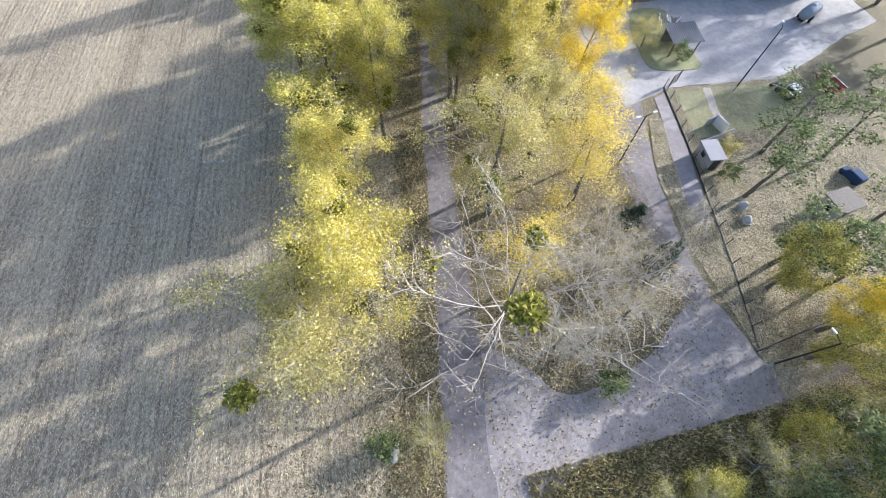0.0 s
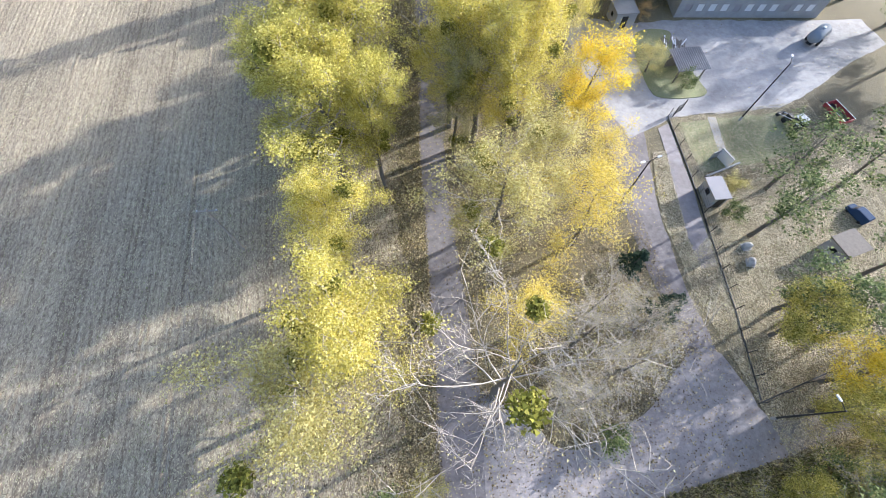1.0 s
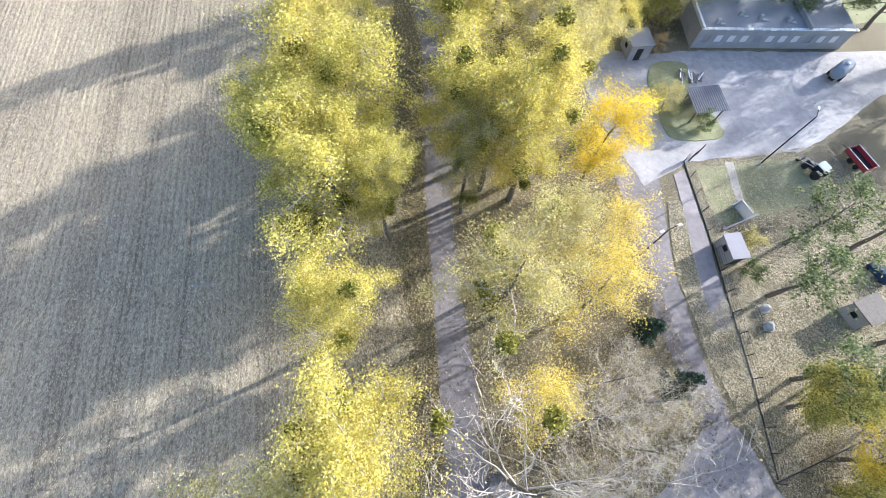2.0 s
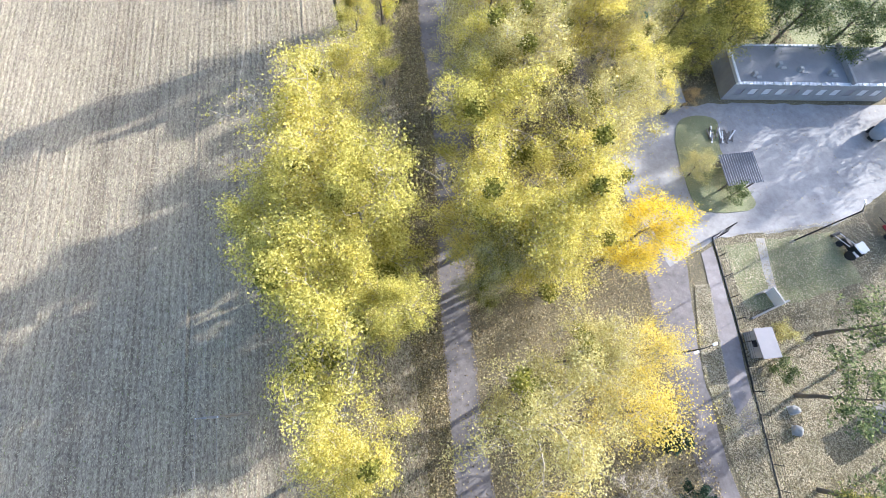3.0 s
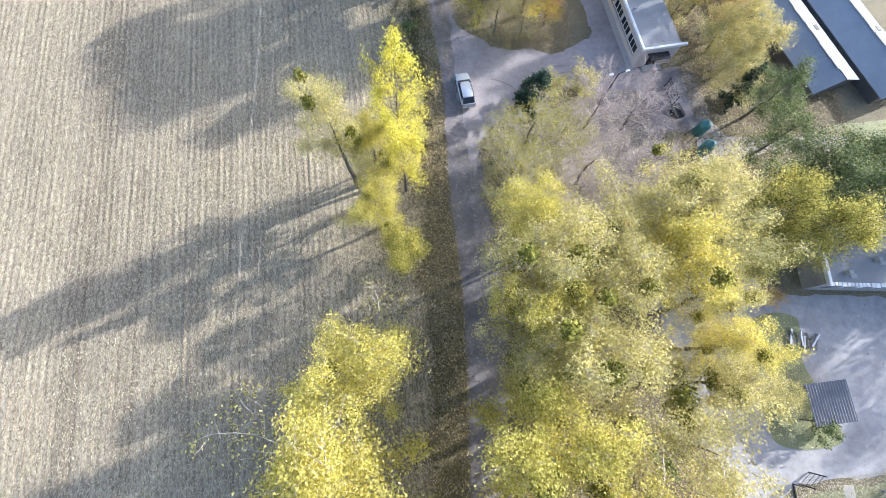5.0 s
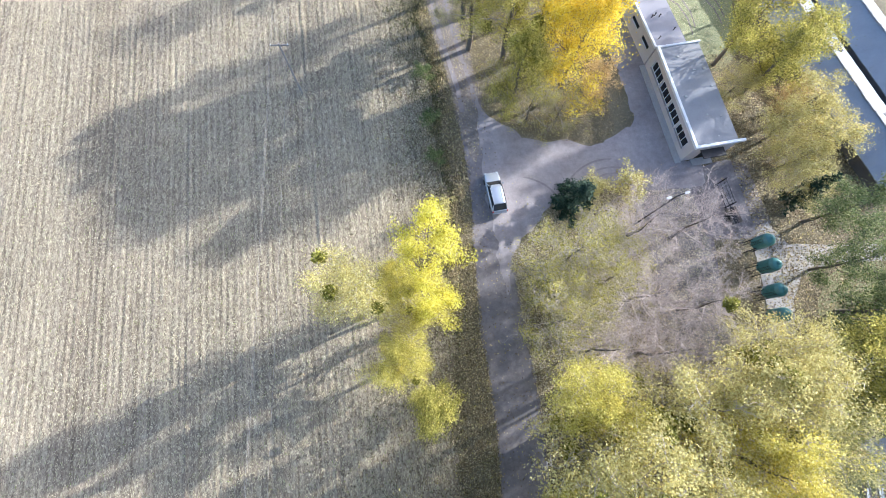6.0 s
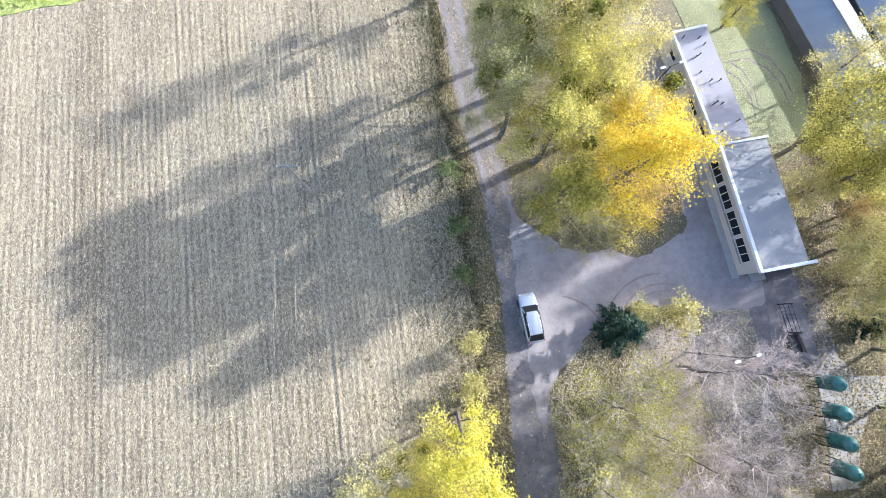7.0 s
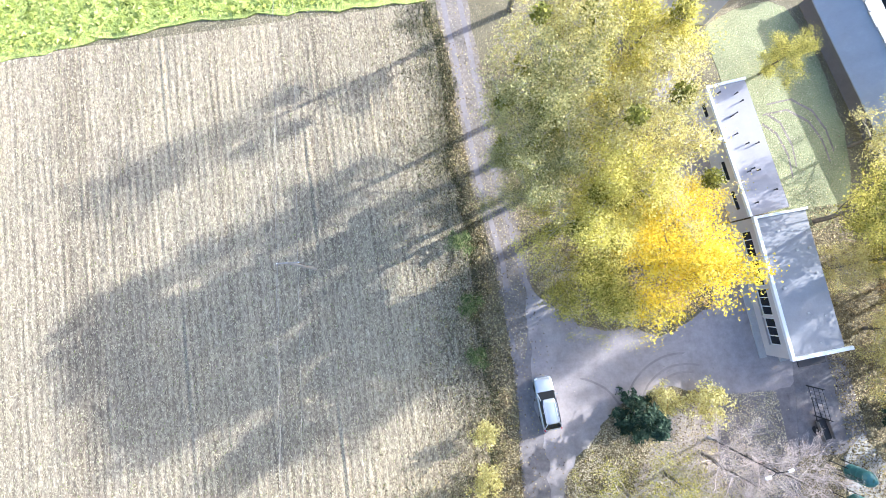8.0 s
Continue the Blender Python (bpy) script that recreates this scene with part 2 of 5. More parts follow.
M_DARKBRICK = plain_mat("dark_brick", (0.15, 0.14, 0.135), 0.9, 0, 0.35, 0.8, 0.02)
M_LAMP = plain_mat("white_lamp_plastic", (0.66, 0.66, 0.64), 0.35, 0, 0.08, 4)
M_TAIL = plain_mat("red_lamp_glass", (0.3, 0.02, 0.02), 0.2, 0, 0.1, 5, 0.0)
M_DIRT = ground_mat("rutted_dirt", [(0.25, (0.13, 0.105, 0.085)), (0.55, (0.24, 0.2, 0.165)), (0.8, (0.36, 0.31, 0.26))], 3.2, 0.35, (0.7, 1.2), LITTER, 7.0, 0.75, 0.95, 0.05)
M_EARTH = ground_mat("bare_pinkish_earth", [(0.25, (0.32, 0.27, 0.235)), (0.55, (0.44, 0.375, 0.33)), (0.8, (0.53, 0.465, 0.415))], 3.0, 0.3, (0.8, 1.12), LITTER, 8.0, 0.86, 0.95, 0.03)
M_DRIVE = ground_mat("packed_earth", [(0.25, (0.24, 0.205, 0.195)), (0.55, (0.33, 0.29, 0.275)), (0.8, (0.4, 0.36, 0.34))], 1.2, 0.2, (0.8, 1.12), LITTER, 6.0, 0.985, 0.9, 0.01)
M_TYRE = ground_mat("tyre_rubbed_earth", [(0.25, (0.2, 0.172, 0.165)), (0.8, (0.3, 0.262, 0.25))], 2.0, 0.3, (0.8, 1.1), None, rough=0.8, bump_d=0.008)

# ---- mesh helpers ----
from mathutils.geometry import tessellate_polygon


def part(name, bm, material, parent=None, label="", smooth=False):
    """Links a bmesh as one mesh object, under a thing or a part where one is given."""
    me = bpy.data.meshes.new(name)
    bmesh.ops.recalc_face_normals(bm, faces=bm.faces[:])
    bm.to_mesh(me)
    bm.free()
    me.materials.append(material)
    if smooth:
        for p in me.polygons:
            p.use_smooth = True
    ob = new(name, me)
    ob.parent = parent
    if label:
        ob["label"] = label
    return ob


def raw(name, verts, faces, material, parent=None, label="", smooth=False):
    """The same from arrays of vertices and faces, all of one length."""
    me = bpy.data.meshes.new(name)
    v, f = np.asarray(verts, np.float32), np.asarray(faces, np.int32)
    k = f.shape[1]
    me.vertices.add(len(v))
    me.vertices.foreach_set("co", v.ravel())
    me.loops.add(f.size)
    me.loops.foreach_set("vertex_index", f.ravel())
    me.polygons.add(len(f))
    me.polygons.foreach_set("loop_start", np.arange(0, f.size, k, dtype=np.int32))
    me.update(calc_edges=True)
    me.materials.append(material)
    if smooth:
        me.polygons.foreach_set("use_smooth", np.ones(len(f), bool))
    ob = new(name, me)
    ob.parent = parent
    if label:
        ob["label"] = label
    return ob


def thing(name, m, label, category, group=""):
    ob = new(name)
    ob.matrix_basis = m
    return tagged(ob, label, category, group)


def add_box(bm, x0, x1, y0, y1, z0, z1, bevel=0.0):
    r = bmesh.ops.create_cube(bm, size=1)
    for v in r["verts"]:
        v.co = ((x0 + x1) / 2 + v.co.x * (x1 - x0), (y0 + y1) / 2 + v.co.y * (y1 - y0), (z0 + z1) / 2 + v.co.z * (z1 - z0))
    if bevel:
        es = list({e for v in r["verts"] for e in v.link_edges})
        bmesh.ops.bevel(bm, geom=es, offset=bevel, segments=2, affect="EDGES")


def box_bm(*a, bevel=0.0):
    bm = bmesh.new()
    add_box(bm, *a, bevel=bevel)
    return bm


def add_tube(bm, p0, p1, r0, r1, n=8, caps=True):
    p0, p1 = Vector(p0), Vector(p1)
    d = (p1 - p0).normalized()
    a = d.orthogonal().normalized()
    b = d.cross(a)
    rings = []
    for p, r in ((p0, r0), (p1, r1)):
        rings.append([bm.verts.new(p + (a * math.cos(6.28318 * i / n) + b * math.sin(6.28318 * i / n)) * r) for i in range(n)])
    for i in range(n):
        bm.faces.new((rings[0][i], rings[0][(i + 1) % n], rings[1][(i + 1) % n], rings[1][i]))
    if caps:
        bm.faces.new(rings[0])
        bm.faces.new(rings[1])


def tube_bm(*a, **k):
    bm = bmesh.new()
    add_tube(bm, *a, **k)
    return bm


def lathe_bm(profile, n=24):
    """A turned body: (radius, height) from the bottom up."""
    bm = bmesh.new()
    rings = [[bm.verts.new((r * math.cos(6.28318 * i / n), r * math.sin(6.28318 * i / n), z)) for i in range(n)] for r, z in profile]
    for a, b in zip(rings, rings[1:]):
        for i in range(n):
            bm.faces.new((a[i], a[(i + 1) % n], b[(i + 1) % n], b[i]))
    bm.faces.new(rings[0])
    bm.faces.new(rings[-1])
    return bm


def sheet(name, pts, z, material, label, jitter=0.25, every=0.8, depth=0.3):
    """A flat piece of ground with an uneven border and a skirt."""
    out = []
    for i, p in enumerate(pts):
        q = pts[(i + 1) % len(pts)]
        n = max(1, int(math.dist(p, q) / every))
        for k in range(n):
            x, y = p[0] + (q[0] - p[0]) * k / n, p[1] + (q[1] - p[1]) * k / n
            w = noise.noise_vector((x * 0.5, y * 0.5, z * 50)) + 0.5 * noise.noise_vector((x * 1.7, y * 1.7, 3))
            out.append((x + w.x * jitter, y + w.y * jitter))
    bm = bmesh.new()
    top = [bm.verts.new((x, y, z)) for x, y in out]
    low = [bm.verts.new((x, y, z - depth)) for x, y in out]
    for tri in tessellate_polygon([[Vector((x, y, 0)) for x, y in out]]):
        bm.faces.new([top[k] for k in tri])
    for i in range(len(out)):
        j = (i + 1) % len(out)
        bm.faces.new((top[i], low[i], low[j], top[j]))
    return tagged(part(name, bm, material), label, kind="structure")


def quads(rng, pos, size, tilt=1.0, aspect=(0.5, 1.0), stand=False):
    """Small pointed leaves or blades at pos: their vertices and faces."""
    n = len(pos)
    a = rng.uniform(0, 6.283, n)
    u = np.stack([np.cos(a), np.sin(a), rng.normal(0, tilt * 0.5, n)], 1)
    w = rng.normal(0, 1, (n, 3)) * tilt + np.array([0, 0, 1.0])
    if stand:
        w = np.stack([np.sin(a), -np.cos(a), np.zeros(n)], 1)
        u = np.stack([rng.normal(0, 0.45, n), rng.normal(0, 0.45, n), np.ones(n)], 1)
    u /= np.linalg.norm(u, axis=1)[:, None]
    v = np.cross(w, u)
    v /= np.linalg.norm(v, axis=1)[:, None] + 1e-9
    s = rng.uniform(*size, n)[:, None]
    u, v = u * s, v * s * rng.uniform(*aspect, n)[:, None]
    tip = 1.0 if not stand else 2.0
    base = -1.0 if not stand else 0.0
    vs = np.stack([pos + base * u - v, pos + base * u + v, pos + tip * u], 1)
    return vs.reshape(-1, 3), np.arange(3 * n).reshape(-1, 3)


def tubes(segs, sides):
    """Tapered limbs as one mesh: segs of start, end, radius, radius."""
    P0, P1 = np.array([s[0] for s in segs]), np.array([s[1] for s in segs])
    R0, R1 = np.array([s[2] for s in segs]), np.array([s[3] for s in segs])
    d = P1 - P0
    d /= np.linalg.norm(d, axis=1)[:, None] + 1e-9
    ref = np.where(np.abs(d[:, 2:3]) > 0.9, np.array([[1.0, 0, 0]]), np.array([[0, 0, 1.0]]))
    a = np.cross(d, ref)
    a /= np.linalg.norm(a, axis=1)[:, None] + 1e-9
    b = np.cross(d, a)
    vs, fs = [], []
    for i in range(sides):
        o = a * math.cos(6.28318 * i / sides) + b * math.sin(6.28318 * i / sides)
        vs.append(P0 + o * R0[:, None])
        vs.append(P1 + o * R1[:, None])
    V = np.stack(vs, 1)
    n = len(segs)
    base = np.arange(n)[:, None] * (2 * sides)
    for i in range(sides):
        j = (i + 1) % sides
        fs.append(base + np.array([[2 * i, 2 * j, 2 * j + 1, 2 * i + 1]]))
    return V.reshape(-1, 3), np.concatenate(fs, 0)


def stem(segs, sides):
    """A trunk or limb: one skin through its bends."""
    pts = [segs[0][0]] + [s[1] for s in segs]
    rad = [segs[0][2]] + [s[3] for s in segs]
    a = np.arange(sides) * 6.28318 / sides
    d = pts[-1] - pts[0]
    d = d / np.linalg.norm(d)
    e = np.cross(d, np.array([0.31, 0.95, 0.02]))
    e /= np.linalg.norm(e)
    ring = np.cos(a)[:, None] * e + np.sin(a)[:, None] * np.cross(d, e)
    V = np.concatenate([p + ring * r for p, r in zip(pts, rad)])
    F = [(k * sides + i, k * sides + (i + 1) % sides, (k + 1) * sides + (i + 1) % sides, (k + 1) * sides + i) for k in range(len(pts) - 1) for i in range(sides)]
    return V, F


# ---- trees ----
def limbs_of(rng, h, r, low=0.25, rise=0.7, count=13, sub=5, twig=4, fine=0, lean=0.06, thick=1.0):
    """A tree's skeleton: trunk, limbs, and the places where leaves sit."""
    trunk, boughs, sites = [], [], []
    p, ang = np.zeros(3), rng.uniform(0, 6.28)
    tops = [p]
    for i in range(7):
        q = p + np.array([rng.normal(0, lean) * h / 7, rng.normal(0, lean) * h / 7, h * 0.86 / 7])
        trunk.append((p, q, 0.021 * h * (1 - i / 7.6), 0.021 * h * (1 - (i + 1) / 7.6)))
        p = q
        tops.append(p)
    tops = np.array(tops)

    def bough(start, way, length, rad, parts, bend):
        pts, q, w = [start], start, way / np.linalg.norm(way)
        for k in range(parts):
            w = w + rng.normal(0, bend, 3) + np.array([0, 0, 0.06])
            w /= np.linalg.norm(w)
            n = q + w * length / parts
            boughs[-1].append((q, n, rad * (1 - k / (parts + 0.6)), rad * (1 - (k + 1) / (parts + 0.6))))
            pts.append(n)
            q = n
        return pts, w

    for i in range(count):
        boughs.append([])
        f = low + (0.97 - low) * (i + rng.uniform(0, 0.8)) / count
        ft = f / 0.97 * 7
        k = min(6, int(ft))
        start = tops[k] + (tops[k + 1] - tops[k]) * (ft - k)
        ang += 2.4 + rng.normal(0, 0.35)
        reach = r * (0.45 + 0.75 * math.sin(math.pi * min(1, 0.18 + 0.8 * (f - low) / (1 - low)))) * rng.uniform(0.7, 1.15)
        up = rise * (0.5 + f)
        pts, w = bough(start, np.array([math.cos(ang), math.sin(ang), up]), reach, 0.0062 * thick * h * (1.25 - f), 4, 0.17)
        sites.append(pts[-1])
        for _ in range(sub):
            t = rng.uniform(0.25, 1)
            kk = min(3, int(t * 4))
            s = pts[kk] + (pts[kk + 1] - pts[kk]) * (t * 4 - kk)
            way = w + rng.normal(0, 0.75, 3)
            p2, w2 = bough(s, way, reach * rng.uniform(0.3, 0.55), 0.0021 * h, 3, 0.3)
            sites += [p2[1], p2[3]]
            for _ in range(twig):
                t2 = rng.uniform(0.2, 1)
                s2 = p2[0] + (p2[3] - p2[0]) * t2
                p3, w3 = bough(s2, w2 + rng.normal(0, 0.8, 3), reach * rng.uniform(0.12, 0.28), 0.0011 * h, 2, 0.35)
                sites.append(p3[2])
                for _ in range(fine):
                    bough(p3[0] + (p3[2] - p3[0]) * rng.uniform(0.2, 1), w3 + rng.normal(0, 0.8, 3), rng.uniform(0.3, 0.8), 0.0006 * h, 1, 0.2)
    return trunk, boughs, np.array(sites)


def make_tree(name, label, seed, h, r, leaf, leaves, spread=0.46, size=(0.05, 0.1), twigs=None, balls=0, sides=3, clump=0.7, category="tree", **shape):
    """One tree as a thing: trunk, branches, crown, and mistletoe where it has some."""
    rng = np.random.default_rng(seed)
    trunk, boughs, sites = limbs_of(rng, h, r, **shape)
    ob = thing(name, Matrix(), label, category)
    v, f = stem(trunk, 9)
    raw("trunk", v, f, M_BARK, ob)
    fine_wood = []
    for segs in boughs:
        v, f = stem(segs[:4], 5)
        raw("limb", v, f, twigs or M_BARK, ob)
        fine_wood += segs[4:]
    v, f = tubes(fine_wood, sides)
    tagged(raw("brushwood", v, f, twigs or M_BARK, ob), kind="stuff")
    if leaves:
        wt = rng.gamma(clump, 1.0, len(sites)) + 0.06
        idx = rng.choice(len(sites), leaves, p=wt / wt.sum())
        pos = sites[idx] + rng.normal(0, spread, (leaves, 3)) * np.array([1, 1, 0.75])
        pos[:, 2] = np.maximum(pos[:, 2], 0.25)
        v, f = quads(rng, pos, size, 0.9)
        tagged(raw("crown", v, f, M_LEAF[leaf], ob), kind="stuff")
    for k in rng.choice(len(sites), balls, replace=False) if balls else ():
        n = int(rng.uniform(320, 620))
        d = rng.normal(0, 1, (n, 3))
        d /= np.linalg.norm(d, axis=1)[:, None]
        pos = sites[k] + d * rng.uniform(0.1, 1.0, (n, 1)) * rng.uniform(0.7, 1.1)
        v, f = quads(rng, pos, (0.08, 0.17), 1.0)
        tagged(raw("mistletoe", v, f, M_LEAF["mistletoe"], ob, "round olive mistletoe clump"), kind="stuff")
    return ob


def make_conifer(name, label, seed, h, r, needle="needle"):
    """A spruce: whorls of drooping boughs with short needles."""
    rng = np.random.default_rng(seed)
    ob = thing(name, Matrix(), label, "tree")
    v, f = stem([(np.zeros(3), np.array([0, 0, h * 0.5]), 0.022 * h, 0.014 * h), (np.array([0, 0, h * 0.5]), np.array([0, 0, h]), 0.014 * h, 0.003)], 7)
    raw("trunk", v, f, M_BARK, ob)
    segs, pos = [], []
    for i in range(int(h * 9)):
        z = h * (0.06 + 0.92 * i / (h * 9))
        a, reach = rng.uniform(0, 6.28), r * (1 - z / h) ** 0.8 * rng.uniform(0.7, 1.1) + 0.1
        tip = np.array([math.cos(a) * reach, math.sin(a) * reach, z - reach * 0.18])
        segs.append((np.array([0, 0, z]), tip, 0.02, 0.006))
        t = np.sqrt(rng.uniform(0.02, 1, int(40 * reach + 20)))[:, None]
        pos.append(np.array([0, 0, z]) + t * (tip - np.array([0, 0, z])) + rng.normal(0, 0.13, (len(t), 3)) * np.array([1, 1, 0.5]))
    v, f = tubes(segs, 3)
    tagged(raw("boughs", v, f, M_BARK, ob), kind="stuff")
    v, f = quads(rng, np.concatenate(pos), (0.1, 0.22), 0.7, (0.25, 0.5))
    tagged(raw("needles", v, f, M_LEAF[needle], ob), kind="stuff")
    return ob


def plant(masters, places, unit):
    """Sets copies of the masters at places of x, y, height, radius; unit is the masters' own height and radius."""
    rng = random.Random(len(places) * 7 + int(unit[0]))
    todo = []
    for i, (x, y, h, r) in enumerate(places):
        m = pose(x, y, 0, 0, 0, rng.uniform(0, 360)) @ Matrix.Diagonal((r / unit[1], r / unit[1], h / unit[0], 1))
        todo.append((masters[i % len(masters)], m))
    first = {}
    for ob, m in todo:
        if ob.name not in first:
            first[ob.name] = (ob, m)
        else:
            copy_thing(ob, m)
    for ob, m in first.values():
        ob.matrix_basis = m

# ---- ground ----
bm = bmesh.new()
for x, y in ((-1500, -1200), (1500, -1200), (1500, 1800), (-1500, 1800)):
    bm.verts.new((x, y, 0))
bm.faces.new(bm.verts[:])
tagged(part("ground", bm, M_GROUND), "leaf-littered rough turf reaching to the horizon", kind="structure")


def smooth(pts, steps=5):
    """A closed curve through the points."""
    out, n = [], len(pts)
    for i in range(n):
        a, b, c, d = (Vector(pts[(i + k) % n]) for k in (-1, 0, 1, 2))
        for k in range(steps):
            t = k / steps
            out.append(tuple(0.5 * (2 * b + (c - a) * t + (2 * a - 5 * b + 4 * c - d) * t * t + (3 * b - a - 3 * c + d) * t ** 3)))
    return out


def inside(pts, x, y):
    """Which of the places x, y lie in the outline."""
    hit = np.zeros(len(x), bool)
    for (x0, y0), (x1, y1) in zip(pts, pts[1:] + pts[:1]):
        if y0 != y1:
            hit ^= ((y0 > y) != (y1 > y)) & (x < (x1 - x0) * (y - y0) / (y1 - y0) + x0)
    return hit


ROAD_L = [(-8.8, -70.0), (-3.8, -24.9), (-0.8, -3.4), (0.8, 12.4), (2.0, 26.0), (3.1, 39.4), (5.0, 53.0), (6.1, 64.0), (6.3, 74.0), (7.0, 82.0), (8.0, 91.6), (7.7, 103.9), (6.6, 112), (6.2, 127.1), (4.7, 158.6), (1.3, 238.7)]
ROAD_W = [4.6, 4.6, 5.0, 4.1, 3.4, 3.2, 4.9, 5.0, 4.9, 4.4, 3.8, 3.6, 4.0, 3.5, 3.4, 3.4]


def line_x(pts, y):
    return float(np.interp(y, [p[1] for p in pts], [p[0] for p in pts]))


def road_left(y):
    return line_x(ROAD_L, y)


def road_right(y):
    return road_left(y) + float(np.interp(y, [p[1] for p in ROAD_L], ROAD_W))


ys = list(range(-70, 101, 3))
sheet("road", [(road_left(y), y) for y in ys] + [(road_right(y), y) for y in reversed(ys)], 0.03, M_ROAD, "narrow worn asphalt lane with muddy edges", 0.22)
north = [98.6] + list(range(100, 241, 3))
sheet("road_track", [(road_left(93) + 1.0, 93.0), (road_left(96) + 0.3, 96.0)] + [(road_left(y), y) for y in north] + [(road_right(y), y) for y in reversed(north)] + [(road_left(96) + 2.3, 96.5), (road_left(94) + 1.7, 94.2)], 0.034, M_DIRT, "rutted dirt lane with leaves in its middle", 0.35)
FORK = [(3.6, -9.0), (9.7, -4.0), (20.2, -2.6), (31.6, -1.4), (42.0, 0.3), (68.6, 4.5), (68.9, 9.4), (43.1, 3.2), (37.3, 1.4), (31.0, 1.7), (29.3, 7.9), (25.7, 8.3), (20.4, 4.4), (14.6, 2.4), (10.6, 2.6), (7.0, 6.6), (4.6, 7.4)]
sheet("road_fork", smooth(FORK), 0.036, M_TRACK, "pale rutted dirt track forking off the lane", 0.35)
sheet("road_yard_lane", [(25.7, 6.8), (28.9, 6.9), (28.6, 15.8), (29.4, 23.8), (31.1, 31.8), (32.6, 37.7), (31.8, 45.7), (32.3, 57.5), (33.0, 69.4), (34.8, 79.5), (37.0, 87.6), (32.4, 89.1), (29.0, 91.6), (27.7, 85.5), (26.2, 75.4), (25.8, 67.4), (26.3, 57.5), (27.3, 45.6), (26.7, 33.7), (25.6, 26.7), (25.3, 19.7)],
      0.024, M_ROAD, "grey asphalt lane along the fence", 0.25)
sheet("yard", [(30.1, 35.7), (36.6, 38.0), (41.5, 37.9), (51.9, 37.4), (56.2, 38.7), (65.1, 43.2), (73.8, 46.4), (73.5, 52.2), (65.9, 53.1), (44.9, 56.7), (37.1, 57.1), (31.4, 59.5), (27.8, 56.5), (27.7, 44.6)],
      0.042, M_YARD, "dusty pale concrete farmyard", 0.3)
sheet("grass_island", smooth([(36.7, 52.0), (35.8, 43.9), (37.1, 41.6), (42.8, 41.1), (43.2, 44.2), (42.0, 49.7), (43.2, 54.2), (39.0, 55.1)]), 0.12, M_LAWN, "raised green grass island in the yard", 0.12)
sheet("pavement", [(35.9, 37.2), (34.9, 28.5), (33.7, 21), (33.1, 17), (31, 17), (31.3, 21), (32.6, 28), (33.8, 33.5), (34.2, 36.6)], 0.05, M_DRIVE, "grey paved footpath beside the fence", 0.1)
DRIVE = [(9.6, 77.4), (11.2, 81.0), (14.7, 84.4), (17.5, 86.7), (23.2, 87.9), (28.1, 86.6), (33.8, 86.1), (37.1, 87.8), (34.0, 90.6), (33.2, 95.7), (33.1, 110), (30.1, 122.1), (27.6, 121.1), (29.0, 108), (29.8, 96.3), (27.7, 94.9), (24.2, 93.5), (20.5, 94.3), (16.4, 95.0), (14.2, 97.1), (11.3, 99.4), (10.5, 100.8)]
sheet("driveway", smooth(DRIVE), 0.04, M_DRIVE, "wide driveway of packed grey earth", 0.6, 0.5)
sheet("pavement_east", [(35.0, 79.5), (39.1, 79.1), (42.2, 80.5), (41.8, 88.1), (39.3, 89.2), (36.3, 88.6)], 0.047, M_ROAD, "dark asphalt apron beside the white building", 0.15)
sheet("path", [(41.8, 80.7), (43.2, 77.8), (48.5, 76.9), (59.3, 75.5), (59.2, 73.5), (47.5, 74.9), (43.3, 73.9), (41.4, 71.5), (40.2, 67.5), (37.3, 67.5), (38.3, 71.9), (39.3, 78.9)], 0.05, M_PALE, "pale concrete path to the silos", 0.15)
sheet("lawn", smooth([(37.8, 103.4), (35.9, 119.1), (35.9, 126), (45.0, 127), (48.0, 112.1), (45.5, 102.9)]), 0.03, M_LAWN, "mown green lawn behind the building", 0.3)
sheet("lawn_front", [(36.9, 37.2), (44.4, 36.9), (51.3, 36.6), (51.8, 30.1), (43.4, 29.4), (36.9, 28.9)], 0.026, M_LAWN, "leaf-strewn lawn inside the fence", 0.3)
sheet("path_lawn", [(41.4, 37.4), (42.5, 37.2), (41.8, 34), (41.2, 30.6), (40.2, 30.8), (40.8, 34)], 0.04, M_PALE, "narrow pale trodden path across the lawn", 0.12)
sheet("lawn_back", smooth([(43.7, 69.5), (49.1, 63.2), (60.4, 60.4), (73.3, 58.0), (86.3, 60.0), (80.4, 75.3), (61.3, 77.5), (49.8, 75.5)]), 0.022, M_LAWN, "rough green grass behind the old stable", 0.5)
sheet("crop_field", [(-300.2, 127.5), (-62.2, 131.1), (-41.7, 132.4), (-21.4, 134.3), (4.4, 133.2), (3.7, 168.6), (0.4, 258.8), (-300.6, 259.7)], 0.16, M_CROP, "bright green field of young crop", 0.5, 1.5)

EDGE = [(-11.8, -200.1), (-7.8, -40.0), (-4.7, -0.6), (-1.5, 15.3), (0.2, 39.4), (2.2, 64.4), (4.5, 86.5), (5.6, 100.8), (4.9, 112), (5.3, 127.1), (4.9, 133.8)]


def field_edge(y):
    return line_x(EDGE, y) + 0.45 * math.sin(y * 0.37) + 0.3 * math.sin(y * 1.13 + 1)


